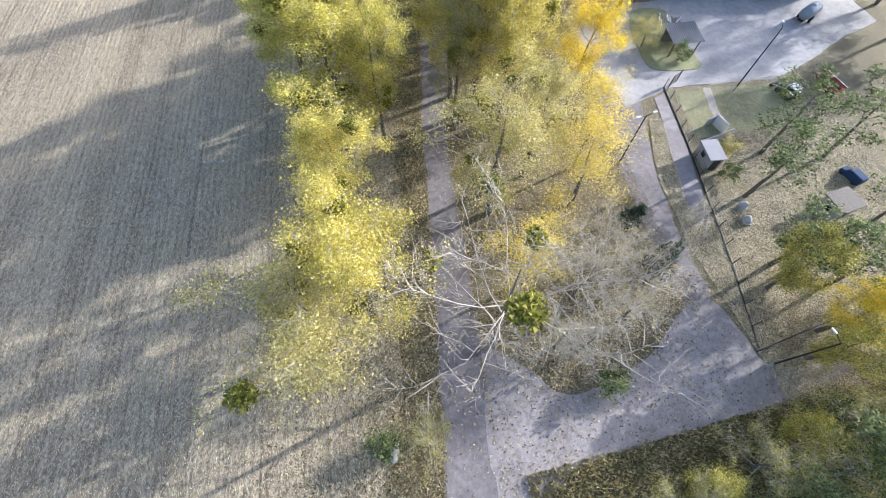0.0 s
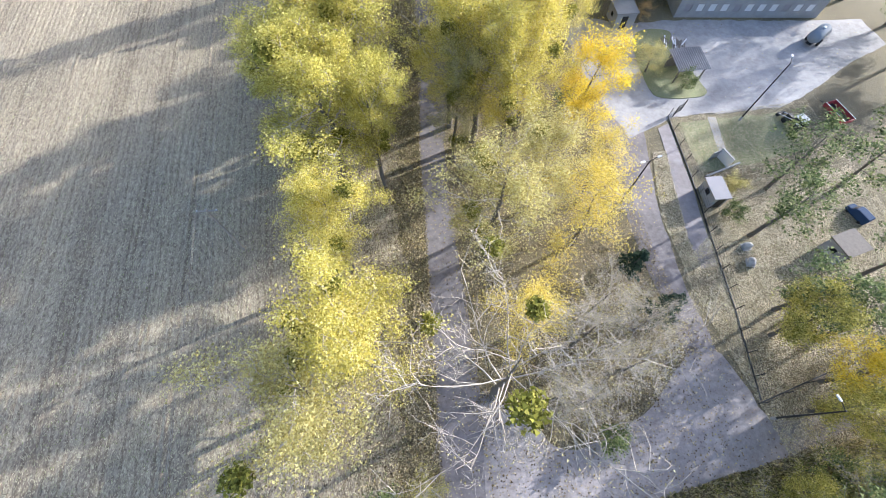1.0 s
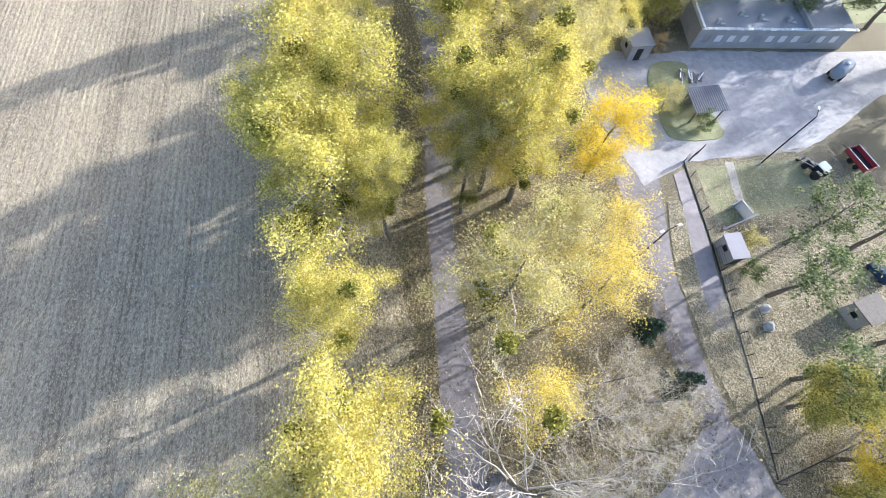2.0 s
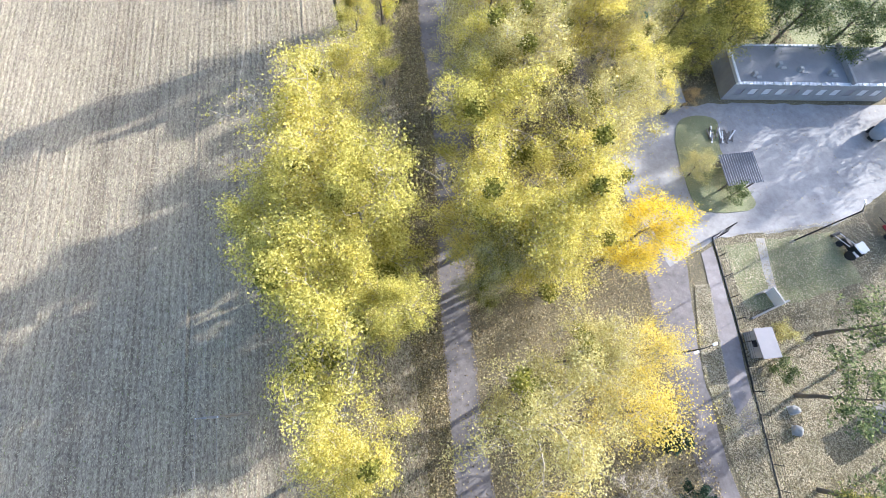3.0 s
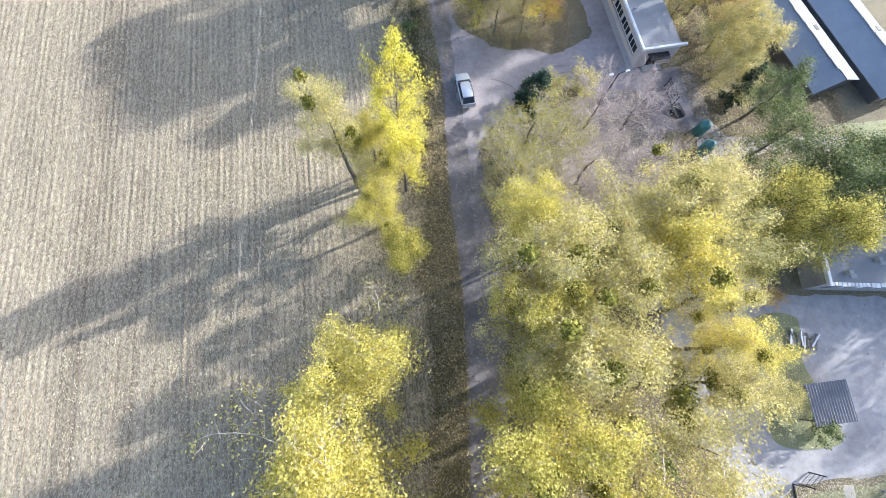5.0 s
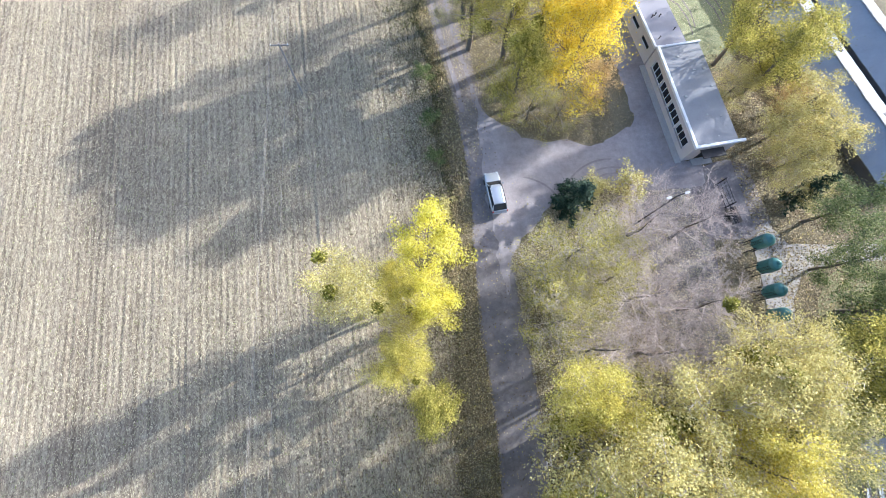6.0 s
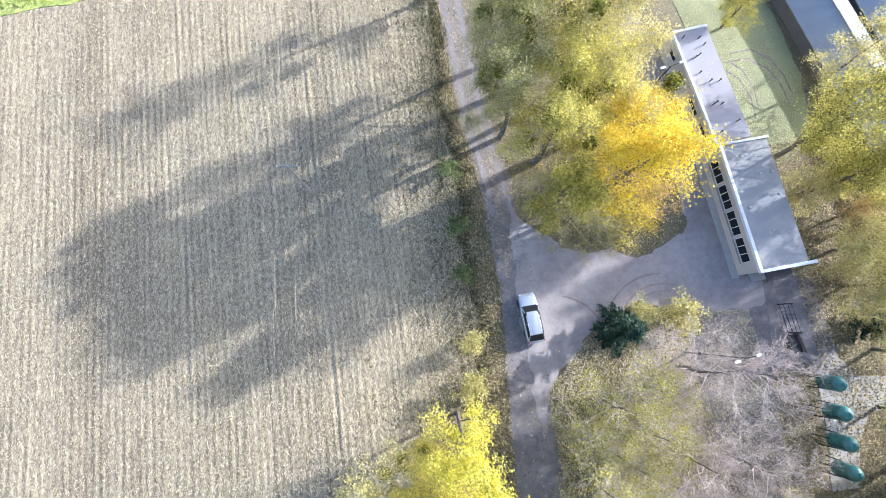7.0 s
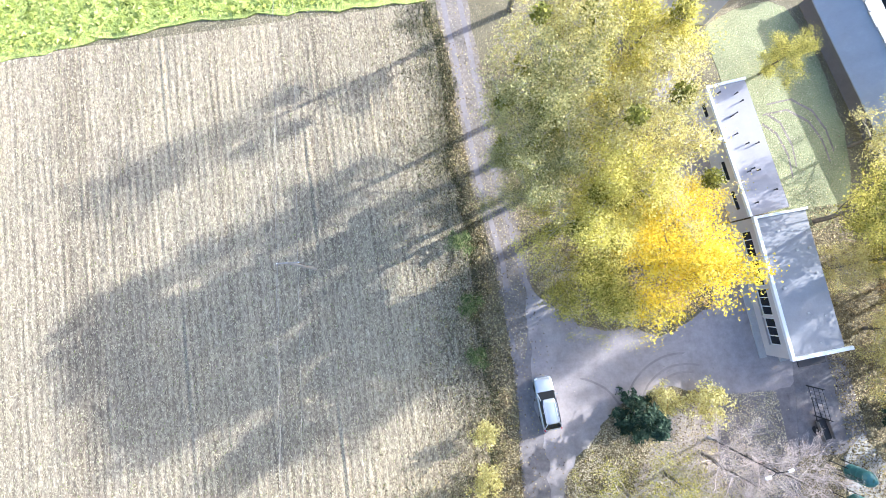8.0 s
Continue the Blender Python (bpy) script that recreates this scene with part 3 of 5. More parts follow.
# the ploughed field: ridges with uneven tops
rng = np.random.default_rng(4)
xs = np.concatenate([np.array([-900, -500, -300, -200, -140, -100.0]), np.arange(-78, 5.2, 0.18)])
yy = np.concatenate([np.array([-900, -400, -150, -80.0]), np.arange(-50, 133.6, 1.5)])
X, Y = np.meshgrid(xs, yy)
ridge = np.floor((X + 78) / 0.72).astype(int)
amp = rng.uniform(0.006, 0.03, 400)[np.clip(ridge, 0, 399)]
amp = np.where(rng.uniform(0, 1, 400)[np.clip(ridge, 0, 399)] > 0.93, 0.08, amp)
wob = 0.6 + 0.4 * np.sin(Y * 0.21 + ridge * 1.7)
Z = 0.09 + amp * wob * np.cos((X + 0.25 * np.sin(Y * 0.05)) * 6.28318 / 0.72) + rng.normal(0, 0.02, X.shape)
Z[:, :6] = 0.09
ok = X[:-1, 1:] < np.vectorize(field_edge)((Y[:-1, :-1] + Y[1:, :-1]) / 2)
n = len(xs)
i0 = (np.arange(len(yy) - 1)[:, None] * n + np.arange(n - 1)[None, :])
F = np.stack([i0, i0 + 1, i0 + n + 1, i0 + n], -1)[ok]
tagged(raw("field", np.stack([X, Y, Z], -1).reshape(-1, 3), F, M_FIELD), "harvested field of stubble in long furrows", kind="structure")


def scatter(name, label, count, box, ok, size, material, seed, z=0.04, stand=False, aspect=(0.3, 0.8), lift=0.0, drill=0.0):
    """Countless small blades or leaves over a stretch of ground."""
    rng = np.random.default_rng(seed)
    p = np.stack([rng.uniform(box[0], box[1], count), rng.uniform(box[2], box[3], count), np.full(count, z)], 1)
    if drill:
        p[:, 0] = np.round(p[:, 0] / drill) * drill + rng.normal(0, 0.31, count) * drill
    p = p[ok(p[:, 0], p[:, 1], rng.uniform(0, 1, count))]
    p[:, 2] += rng.uniform(0, 1, len(p)) * lift
    v, f = quads(rng, p, size, 0.25, aspect, stand)
    return tagged(raw(name, v, f, material), label, kind="stuff")


BARE = [(14.5, 71.4), (20.4, 68.0), (24.8, 67.0), (27.0, 71.4), (28.1, 81.5), (29.3, 85.7), (25.1, 86.4), (21.5, 84.1), (17.9, 79.4)]
fe = np.vectorize(field_edge)
rl, rr = np.vectorize(road_left), np.vectorize(road_right)
scatter("straw", "pale chopped straw strewn over the furrows", 300000, (-62, 5, -12, 134), lambda x, y, u: (x < fe(y) - 0.2) & (u < 0.35 + 0.65 * np.clip((x + 62) / 40, 0, 1)), (0.06, 0.15), M_STRAW, 11, 0.11, False, (0.13, 0.34), 0.07, 0.72)
scatter("dry_grass", "tall dry verge grass beside the lane", 75000, (-12, 8, -12, 132), lambda x, y, u: (x > fe(y) - 0.2 - 5.0 * u ** 3) & (x < rl(y) + 0.3), (0.08, 0.22), M_TUFT, 12, 0.0, True, (0.12, 0.3))
scatter("fallen_leaves", "pale fallen leaves under the roadside trees", 190000, (-9, 27, -12, 125), lambda x, y, u: ((x > rr(y) - 0.3) | (x < rl(y) + 0.2)) & (x > fe(y) - 6 * u * u) & ~inside(DRIVE, x, y) & ((u < 0.2) | ~inside(FORK, x, y)), (0.045, 0.095), M_LITTER, 13, 0.06, False, (0.5, 1.0), 0.05)
scatter("fallen_leaves", "brown leaves drifted along the field edge", 150000, (-18, 7, -12, 131), lambda x, y, u: (x > fe(y) - np.where(y < 84, 13, 9) * u ** 1.7) & (x < rl(y) + 0.4 * u), (0.045, 0.1), M_LITTER, 22, 0.08, False, (0.5, 1.0), 0.09)
scatter("fallen_leaves", "beige fallen leaves on the fenced lawn", 150000, (29, 56, -2, 38), lambda x, y, u: (x > np.interp(y, [-2, 5, 16, 17.5, 21, 28.5, 38], [31, 30.4, 28.9, 29.2, 34.1, 35.3, 36.4])) & (u < np.where((y > 27) & (x > 37.5), 0.45, 1)), (0.036, 0.078), M_PALELITTER, 14, 0.06, False, (0.5, 1.0), 0.05)
scatter("fallen_leaves", "scattered leaves along the dirt track", 22000, (4, 60, -9, 12), lambda x, y, u: (u < 0.14) | ~inside(FORK, x, y), (0.05, 0.11), M_LITTER, 15, 0.06, False, (0.5, 1.0), 0.03)
scatter("fallen_leaves", "leaves lying between silos and willows", 60000, (34, 60, 60, 104), lambda x, y, u: (x > 40) | (y < 80) & (u < 0.4), (0.05, 0.11), M_LITTER, 16, 0.07, False, (0.5, 1.0), 0.03)
scatter("fallen_leaves", "few leaves blown onto the asphalt", 9000, (0, 12, -10, 128), lambda x, y, u: (x > rl(y)) & (x < rr(y)) & ((u < 0.5) | (y > 97)), (0.05, 0.11), M_LITTER, 17, 0.05, False, (0.5, 1.0), 0.01)
scatter("verge_weeds", "dark green weeds between field and lane", 70000, (-3, 9, 80, 133), lambda x, y, u: (x > fe(y) - 0.6 - 3.2 * u ** 1.5 + 0.6 * np.sin(y * 0.9) + 0.4 * np.sin(y * 2.3)) & (x < fe(y) + 0.1 + 1.2 * u), (0.08, 0.2), M_WEED, 24, 0.0, True, (0.2, 0.5))
scatter("field_weeds", "low green weeds among the stubble near trees", 50000, (-20, 7, -12, 131), lambda x, y, u: (x < fe(y) + 0.5) & (x > fe(y) - np.where(y < 84, 15, 9) * u) & (np.sin(x * 0.9 + 2 * np.sin(y * 0.23)) + np.sin(y * 0.5 + x * 0.31) > -0.2), (0.05, 0.12), M_WEED, 25, 0.1, False, (0.3, 0.7), 0.06)
scatter("crop_plants", "leafy bright green crop rows", 40000, (-75, 3.4, 133, 190), lambda x, y, u: (y > np.interp(x, [-75, -42, -22, 4], [131.5, 132.8, 134.6, 134])), (0.12, 0.3), M_CROPTUFT, 18, 0.2, False, (0.4, 0.9), 0.35)
scatter("undergrowth", "dark rough weeds at the wood's edge", 45000, (6, 46, -14, -1), lambda x, y, u: y < -3.6 + 0.07 * x - 0.3, (0.1, 0.3), M_TUFT, 19, 0.0, True, (0.15, 0.4))

sheet("bare_earth", smooth(BARE), 0.018, M_EARTH, "bare pinkish earth under leafless trees", 0.5, 0.5)
scatter("fallen_leaves", "pale leaves under the bare thicket", 45000, (11, 34, 62, 87), lambda x, y, u: ~inside(DRIVE, x, y) & (u < np.where(inside(BARE, x, y), 0.35, 1)), (0.04, 0.085), M_PALELITTER, 23, 0.06, False, (0.5, 1.0), 0.05)
scatter("fallen_leaves", "leaves gathered between lane and footpath", 16000, (29.4, 35, 17, 33), lambda x, y, u: (x > np.interp(y, [17, 21.5, 28, 33], [28.8, 28.9, 30.5, 32.0])) & (x < np.interp(y, [17, 21, 28, 33], [31.2, 31.4, 32.7, 33.8])), (0.045, 0.09), M_PALELITTER, 21, 0.06, False, (0.5, 1.0), 0.04)
for k, (cx, cy, r, a0, a1) in enumerate(((24.8, 85.1, 4.2, 70, 150), (24.8, 85.1, 5.0, 65, 160), (24.5, 84.9, 6.3, 80, 150), (12.9, 85.0, 5.5, 20, 75))):
    ring = [(cx + (r + 0.11) * math.cos(radians(a)), cy + (r + 0.11) * math.sin(radians(a))) for a in range(a0, a1, 4)]
    ring += [(cx + (r - 0.11) * math.cos(radians(a)), cy + (r - 0.11) * math.sin(radians(a))) for a in range(a1, a0, -4)]
    sheet("trim_tyre_mark", ring, 0.046 + 0.001 * k, M_TYRE, "curved dark tyre mark on the driveway", 0.05, 0.6, 0.01)
for s in (0.6, 2.4):
    ruts = list(range(100, 200, 3))
    sheet("trim_wheel_rut", [(road_left(y) + s, y) for y in ruts] + [(road_left(y) + s + 0.55, y) for y in reversed(ruts)], 0.036, M_TYRE, "dark wheel rut in the dirt lane", 0.12, 0.8, 0.01)

for k, line in enumerate(([(39.8, 115.3), (42.6, 115.5), (44.6, 113.9), (45.6, 111.6), (45.9, 109.1)], [(39.5, 114.3), (40.8, 113.0), (41.5, 110.4), (41.4, 107.9)])):
    for side in (-0.7, 0.7):
        rim = [(x + side * 0.5, y + side * 0.8) for x, y in line]
        sheet("trim_tyre_mark", rim + [(x + 0.18, y + 0.22) for x, y in reversed(rim)], 0.036 + 0.001 * k, M_DIRT, "faint wheel track curving across the lawn", 0.04, 0.6, 0.01)

# ---- white building ----
def white_building():
    b = thing("low_building", pose(33.8, 89.7, 0, 0, 0, 2.2), "long white flat-roofed building with dark window bands", "building")
    L, W, H = 13.9, 5.3, 3.1
    # front wall with window openings: piers, sill wall, head wall
    groups = [(1.2, 3.9), (4.15, 6.85), (7.1, 9.8), (10.05, 12.75)]
    bm = bmesh.new()
    add_box(bm, 0, 0.3, 0, L, 0, 1.05)
    add_box(bm, 0, 0.3, 0, L, 2.35, H)
    prev = 0.0
    for a, c in groups + [(L, L)]:
        add_box(bm, 0, 0.3, prev, a, 1.05, 2.35)
        prev = c
    part("wall", bm, M_WALL, b, "white rendered wall with stained base")
    bm = bmesh.new()
    add_box(bm, 0.3, 1.6, 0, 0.3, 0, H)
    add_box(bm, 1.6, 3.2, 0, 0.3, 2.25, H)
    add_box(bm, 3.2, W, 0, 0.3, 0, H)
    part("wall", bm, M_WALL, b)
    part("wall", box_bm(W - 0.3, W, 0.3, L - 0.3, 0, H), M_WALL, b)
    part("wall", box_bm(0.3, W, L - 0.3, L, 0, H), M_WALL, b)
    part("roof", box_bm(0.02, W - 0.02, 0.02, L - 0.02, H, H + 0.16), M_BITUMEN, b, "weathered grey bitumen roof")
    part("parapet", box_bm(-0.14, 0.2, -0.14, L + 0.1, H + 0.003, H + 0.34, bevel=0.02), M_WHITE, b, "white sheet metal parapet")
    part("parapet", box_bm(0.203, W + 0.7, -0.14, 0.2, H + 0.003, H + 0.34, bevel=0.02), M_WHITE, b, "white sheet metal parapet")
    part("parapet", box_bm(0.203, W + 0.2, L - 0.16, L + 0.1, H + 0.003, H + 0.3, bevel=0.02), M_WHITE, b, "white sheet metal parapet")
    for a, c in groups:
        w = part("window", box_bm(0.14, 0.17, a, c, 1.05, 2.35), M_GLASS, b, "dark window band in white frames")
        fr = bmesh.new()
        add_box(fr, 0.06, 0.2, a, c, 1.05, 1.12)
        add_box(fr, 0.06, 0.2, a, c, 2.28, 2.35)
        for k in range(4):
            y = a + (c - a - 0.08) * k / 3
            add_box(fr, 0.055, 0.205, y, y + 0.08, 1.12, 2.28)
        part("frame", fr, M_WHITE, w, "white window frame")
        part("sill", box_bm(-0.1, 0.06, a - 0.05, c + 0.05, 0.98, 1.05), M_STONE, w)
    part("door", box_bm(1.62, 3.18, 0.2, 0.26, 0, 2.22), M_DARK, b, "dark double door in a recess")
    part("canopy", box_bm(1.1, 3.9, -1.1, 0.0, 2.3, 2.42, bevel=0.01), M_DARK, b, "dark flat canopy over the door")
    part("step", box_bm(1.2, 3.8, -0.9, 0, 0, 0.17, bevel=0.01), M_STONE, b)
    part("plinth", box_bm(-0.75, -0.003, -0.2, L, 0, 0.14), M_STONE, b, "pale concrete plinth strip")
    rng = random.Random(5)
    for _ in range(12):
        x, y = rng.uniform(0.8, W - 0.6), rng.uniform(0.8, L - 0.8)
        s = rng.uniform(0.05, 0.16)
        part("roof_patch", box_bm(x, x + s * 2, y, y + s * 1.6, H + 0.16, H + 0.16 + s * 0.7, bevel=0.01), M_STONE, b)
    return b


def white_annex():
    b = thing("building_annex", pose(33.25, 103.75, 0, 0, 0, 5.8), "lower white annex with a pale flat roof", "building")
    L, W, H = 13.9, 4.0, 2.8
    bm = bmesh.new()
    add_box(bm, 0, 0.3, 0, L, 0, 1.3)
    add_box(bm, 0, 0.3, 0, L, 2.0, H)
    slots = [(1.0, 3.0), (4.2, 6.2), (8.6, 9.8), (11.2, 12.6)]
    prev = 0.0
    for a, c in slots + [(L, L)]:
        add_box(bm, 0, 0.3, prev, a, 1.3, 2.0)
        prev = c
    part("wall", bm, M_WALL, b, "white rendered wall")
    part("wall", box_bm(0.3, W, L - 0.3, L, 0, H), M_WALL, b)
    part("wall", box_bm(W - 0.3, W, 0, L - 0.3, 0, H), M_WALL, b)
    part("roof", box_bm(0.02, W + 0.12, 0.02, L - 0.02, H, H + 0.14), M_PALEROOF, b, "pale dusty roof felt")
    part("parapet", box_bm(-0.14, 0.15, 0, L + 0.12, H + 0.003, H + 0.3, bevel=0.02), M_WHITE, b, "white sheet metal parapet")
    part("parapet", box_bm(0.153, W + 0.2, L - 0.16, L + 0.12, H + 0.003, H + 0.3, bevel=0.02), M_WHITE, b, "white sheet metal parapet")
    part("gutter", tube_bm((W + 0.16, 0.2, H + 0.05), (W + 0.16, L - 0.3, H + 0.02), 0.06, 0.06, n=8), M_DARK, b, "dark gutter along the eave")
    for a, c in slots:
        w = part("window", box_bm(0.14, 0.17, a, c, 1.3, 2.0), M_GLASS, b, "narrow dark window slot")
        fr = bmesh.new()
        add_box(fr, 0.08, 0.2, a, c, 1.3, 1.35)
        add_box(fr, 0.08, 0.2, a, c, 1.95, 2.0)
        part("frame", fr, M_WHITE, w)
    rng = random.Random(9)
    for x, y in ((0.9, 1.2), (3.2, 2.0), (1.2, 4.4), (1.7, 4.6), (2.2, 4.3), (3.0, 7.0), (2.0, 7.2), (1.2, 8.4), (1.4, 10.3), (1.9, 10.5), (2.9, 11.6), (2.6, 12.5), (0.9, 13.0)):
        v = part("vent_pipe", tube_bm((x, y, H + 0.14), (x, y, H + 0.55), 0.06, 0.06, n=8), M_DARK, b, "short dark roof vent")
        part("cap", tube_bm((x, y, H + 0.55), (x, y, H + 0.62), 0.11, 0.04, n=8), M_DARK, v)
    return b


white_building()
white_annex()


def block_house():
    b = thing("block_house", pose(29.2, 127, 0, 0, 0, -8), "pale square building with a white roof edge", "building")
    part("wall", box_bm(0, 6.4, 0, 9, 0, 4.0), M_WALL, b)
    part("roof", box_bm(-0.1, 6.5, -0.1, 9.1, 4.0, 4.2, bevel=0.02), M_BITUMEN, b, "dark flat roof")
    for a in ((-0.16, 6.56, -0.16, 0.1), (-0.16, 0.1, 0.103, 9.1), (6.3, 6.56, 0.103, 9.1)):
        part("roof_edge", box_bm(*a, 4.2, 4.38, bevel=0.02), M_WHITE, b, "white metal roof edge")
    part("window", box_bm(-0.04, 0.0, 2.4, 4.4, 1.2, 2.6), M_GLASS, b, "dark window on the lane side")
    return b


block_house()


def long_barn(m, length, width, group):
    b = thing("long_barn", m, "long low grey-roofed barn with a white ridge", "barn", group)
    part("wall", box_bm(0.3, width - 0.3, 0, length, 0, 1.75), M_DARKBRICK, b)
    for s in (0, 1):
        bm = bmesh.new()
        x0, x1 = (0, width / 2 - 0.1) if s == 0 else (width, width / 2 + 0.1)
        n = 40
        vs = []
        for i in range(n + 1):
            y = -0.4 + (length + 0.8) * i / n
            dz = 0.03 * (i % 2)
            vs.append((bm.verts.new((x0, y, 1.7 + dz)), bm.verts.new((x1, y, 3.1 + dz)), bm.verts.new((x1, y, 3.0 + dz)), bm.verts.new((x0, y, 1.6 + dz))))
        for a, c in zip(vs, vs[1:]):
            for k in range(4):
                bm.faces.new((a[k], c[k], c[(k + 1) % 4], a[(k + 1) % 4]))
        bm.faces.new(vs[0])
        bm.faces.new(vs[-1])
        part("roof_slope", bm, M_GREYROOF, b, "grey fibre cement roof slope")
    rng = random.Random(int(length))
    y = 0.0
    while y < length - 1.5:
        w = rng.uniform(1.2, 2.0)
        part("ridge_sheet", box_bm(width / 2 - rng.uniform(0.18, 0.3), width / 2 + rng.uniform(0.18, 0.3), y, y + w - rng.uniform(0.02, 0.12), 3.12, 3.22, bevel=0.02), M_STONE, b, "weathered white ridge sheet")
        y += w
    for k in range(4):
        yy0 = length * (0.15 + 0.22 * k)
        part("roof_hatch", box_bm(width * 0.22, width * 0.3, yy0, yy0 + 0.9, 2.2, 2.62, bevel=0.03), M_DARK, b)
    return b


long_barn(pose(46.4, 127, 0, 0, 0, 191.0) @ Matrix.Translation((-7.2, 0, 0)), 46, 7.2, "grey livestock barns")
long_barn(pose(54.3, 129, 0, 0, 0, 191.0) @ Matrix.Translation((-7.2, 0, 0)), 50, 7.2, "grey livestock barns")


def old_stable():
    b = thing("old_stable", pose(45.2, 57.3, 0, 0, 0, -9.6), "derelict grey stable with broken white eaves", "building")
    L, W, H = 22.0, 6.4, 3.0
    wins = [(1.0 + 1.85 * k, 2.0 + 1.85 * k) for k in range(11)]
    bm = bmesh.new()
    add_box(bm, 0, L, 0, 0.3, 0, 1.0)
    add_box(bm, 0, L, 0, 0.3, 2.1, H)
    prev = 0.0
    for a, c in wins + [(L, L)]:
        add_box(bm, prev, a, 0, 0.3, 1.0, 2.1)
        prev = c
    part("wall", bm, M_RUIN, b, "grey dirty plaster wall")
    part("wall", box_bm(0, 0.3, 0.3, W, 0, H), M_RUIN, b)
    part("wall", box_bm(L - 0.3, L, 0.3, W, 0, H), M_RUIN, b)
    part("wall", box_bm(0.3, L - 0.3, W - 0.3, W, 0, H), M_RUIN, b)
    for k, (a, c) in enumerate(wins):
        part("window", box_bm(a, c, 0.1, 0.14, 1.0, 2.1), M_WHITE if k % 4 else M_PALEROOF, b, "window boarded with pale sheet")
    part("roof", box_bm(0.02, L - 0.02, 0.02, W - 0.02, H, H + 0.12), M_BITUMEN, b, "dirty flat roof with debris")
    rng = random.Random(3)
    x = 0.0
    while x < L:
        w = rng.uniform(0.35, 0.6)
        part("eave_tile", box_bm(x, x + w * 0.85, -0.25 + rng.uniform(-0.06, 0.06), 0.2, H + 0.121, H + 0.2 + rng.uniform(0, 0.08), bevel=0.01), M_WHITE, b, "broken white eave tile")
        x += w
    x = 0.0
    while x < L * 0.7:
        w = rng.uniform(0.5, 0.9)
        part("eave_tile", box_bm(x, x + w * 0.85, W - 0.15, W + 0.2, H + 0.121, H + 0.2, bevel=0.01), M_WHITE, b)
        x += w
    part("cross_wall", box_bm(15.0, 15.35, -0.2, W + 0.1, H + 0.123, H + 0.75, bevel=0.03), M_RUIN, b, "low fire wall across the roof")
    part("cross_wall", box_bm(-0.05, 0.3, -0.2, W, H + 0.123, H + 0.6, bevel=0.03), M_WHITE, b)
    for x, y in ((2.3, 1.0), (8.6, 1.9), (12.5, 1.4), (6, 2.6)):
        c = part("chimney_stump", box_bm(x, x + 0.5, y, y + 0.5, H + 0.12, H + 0.75, bevel=0.03), M_STONE, b, "crumbled chimney stump")
        part("rubble", box_bm(x + 0.55, x + 1.3, y - 0.3, y + 0.2, H + 0.12, H + 0.25, bevel=0.05), M_STONE, c)
    return b


old_stable()


def board_shed():
    b = thing("shed", pose(39.1, 43.8, 0, 0, 0, -2), "open wooden shed with a corrugated grey roof", "shed")
    for x, y in ((0.25, 0.25), (3.9, 0.25), (0.25, 3.4), (3.9, 3.4)):
        part("post", box_bm(x - 0.07, x + 0.07, y - 0.07, y + 0.07, 0, 2.35), M_PLANK, b)
    for k in range(12):
        part("board", box_bm(0.3 + k * 0.3, 0.58 + k * 0.3, 3.42, 3.46, 0.1, 2.3), M_PLANK, b)
    bm = bmesh.new()
    n = 60
    row = []
    for i in range(n + 1):
        x = -0.15 + 4.5 * i / n
        z = 0.05 * math.sin(i * 6.28318 / 4)
        row.append((bm.verts.new((x, -0.2, 2.35 + z)), bm.verts.new((x, 3.9, 2.65 + z)), bm.verts.new((x, 3.9, 2.63 + z)), bm.verts.new((x, -0.2, 2.33 + z))))
    for a, c in zip(row, row[1:]):
        for k in range(4):
            bm.faces.new((a[k], c[k], c[(k + 1) % 4], a[(k + 1) % 4]))
    part("roof", bm, M_CORR, b, "corrugated grey sheet roof")
    return b


board_shed()


def small_hut(name, label, m, w, d, h, roof, door=True):
    b = thing(name, m, label, "hut")
    part("wall", box_bm(0, w, 0, d, 0, h), M_RUIN, b)
    part("roof", box_bm(-0.18, w + 0.18, -0.18, d + 0.18, h, h + 0.14, bevel=0.02), roof, b, "flat roof slab")
    if door:
        part("door", box_bm(w * 0.3, w * 0.3 + 0.9, -0.04, 0.0, 0, 1.95), M_DARK, b)
    part("window", box_bm(-0.04, 0, d * 0.4, d * 0.4 + 0.7, 1.0, 1.6), M_GLASS, b)
    return b


small_hut("kiosk", "small kiosk with a smooth pale grey roof", pose(35.1, 24.2, 0, 0, 0, -4), 1.7, 2.8, 1.9, M_PALEROOF)
small_hut("garden_hut", "brown weathered hut with a dull flat roof", pose(45.5, 15.0, 0, 0, 0, 10), 2.8, 2.4, 2.2, M_PLANK)
small_hut("store_hut", "dark weathered hut beside the lane", pose(35.0, 56.2, 0, 0, 0, -4), 3.0, 3.4, 2.4, M_BITUMEN)


def bin_wall():
    b = thing("bin_enclosure", pose(36.9, 28.2, 0, 0, 0, 14), "small white panel box on a low kerb", "bin enclosure")
    part("kerb", box_bm(0, 5.2, 0, 0.2, 0, 0.35, bevel=0.02), M_RUIN, b, "low grey concrete kerb")
    part("panel", box_bm(3.4, 3.55, 0.203, 2.2, 0, 1.5, bevel=0.02), M_WHITE, b, "white upright panel")
    part("panel", box_bm(2.2, 3.397, 2.05, 2.2, 0, 1.3, bevel=0.02), M_RUIN, b)
    part("coping", box_bm(3.37, 3.58, 0.18, 2.23, 1.503, 1.55, bevel=0.01), M_STONE, b)
    return b


bin_wall()


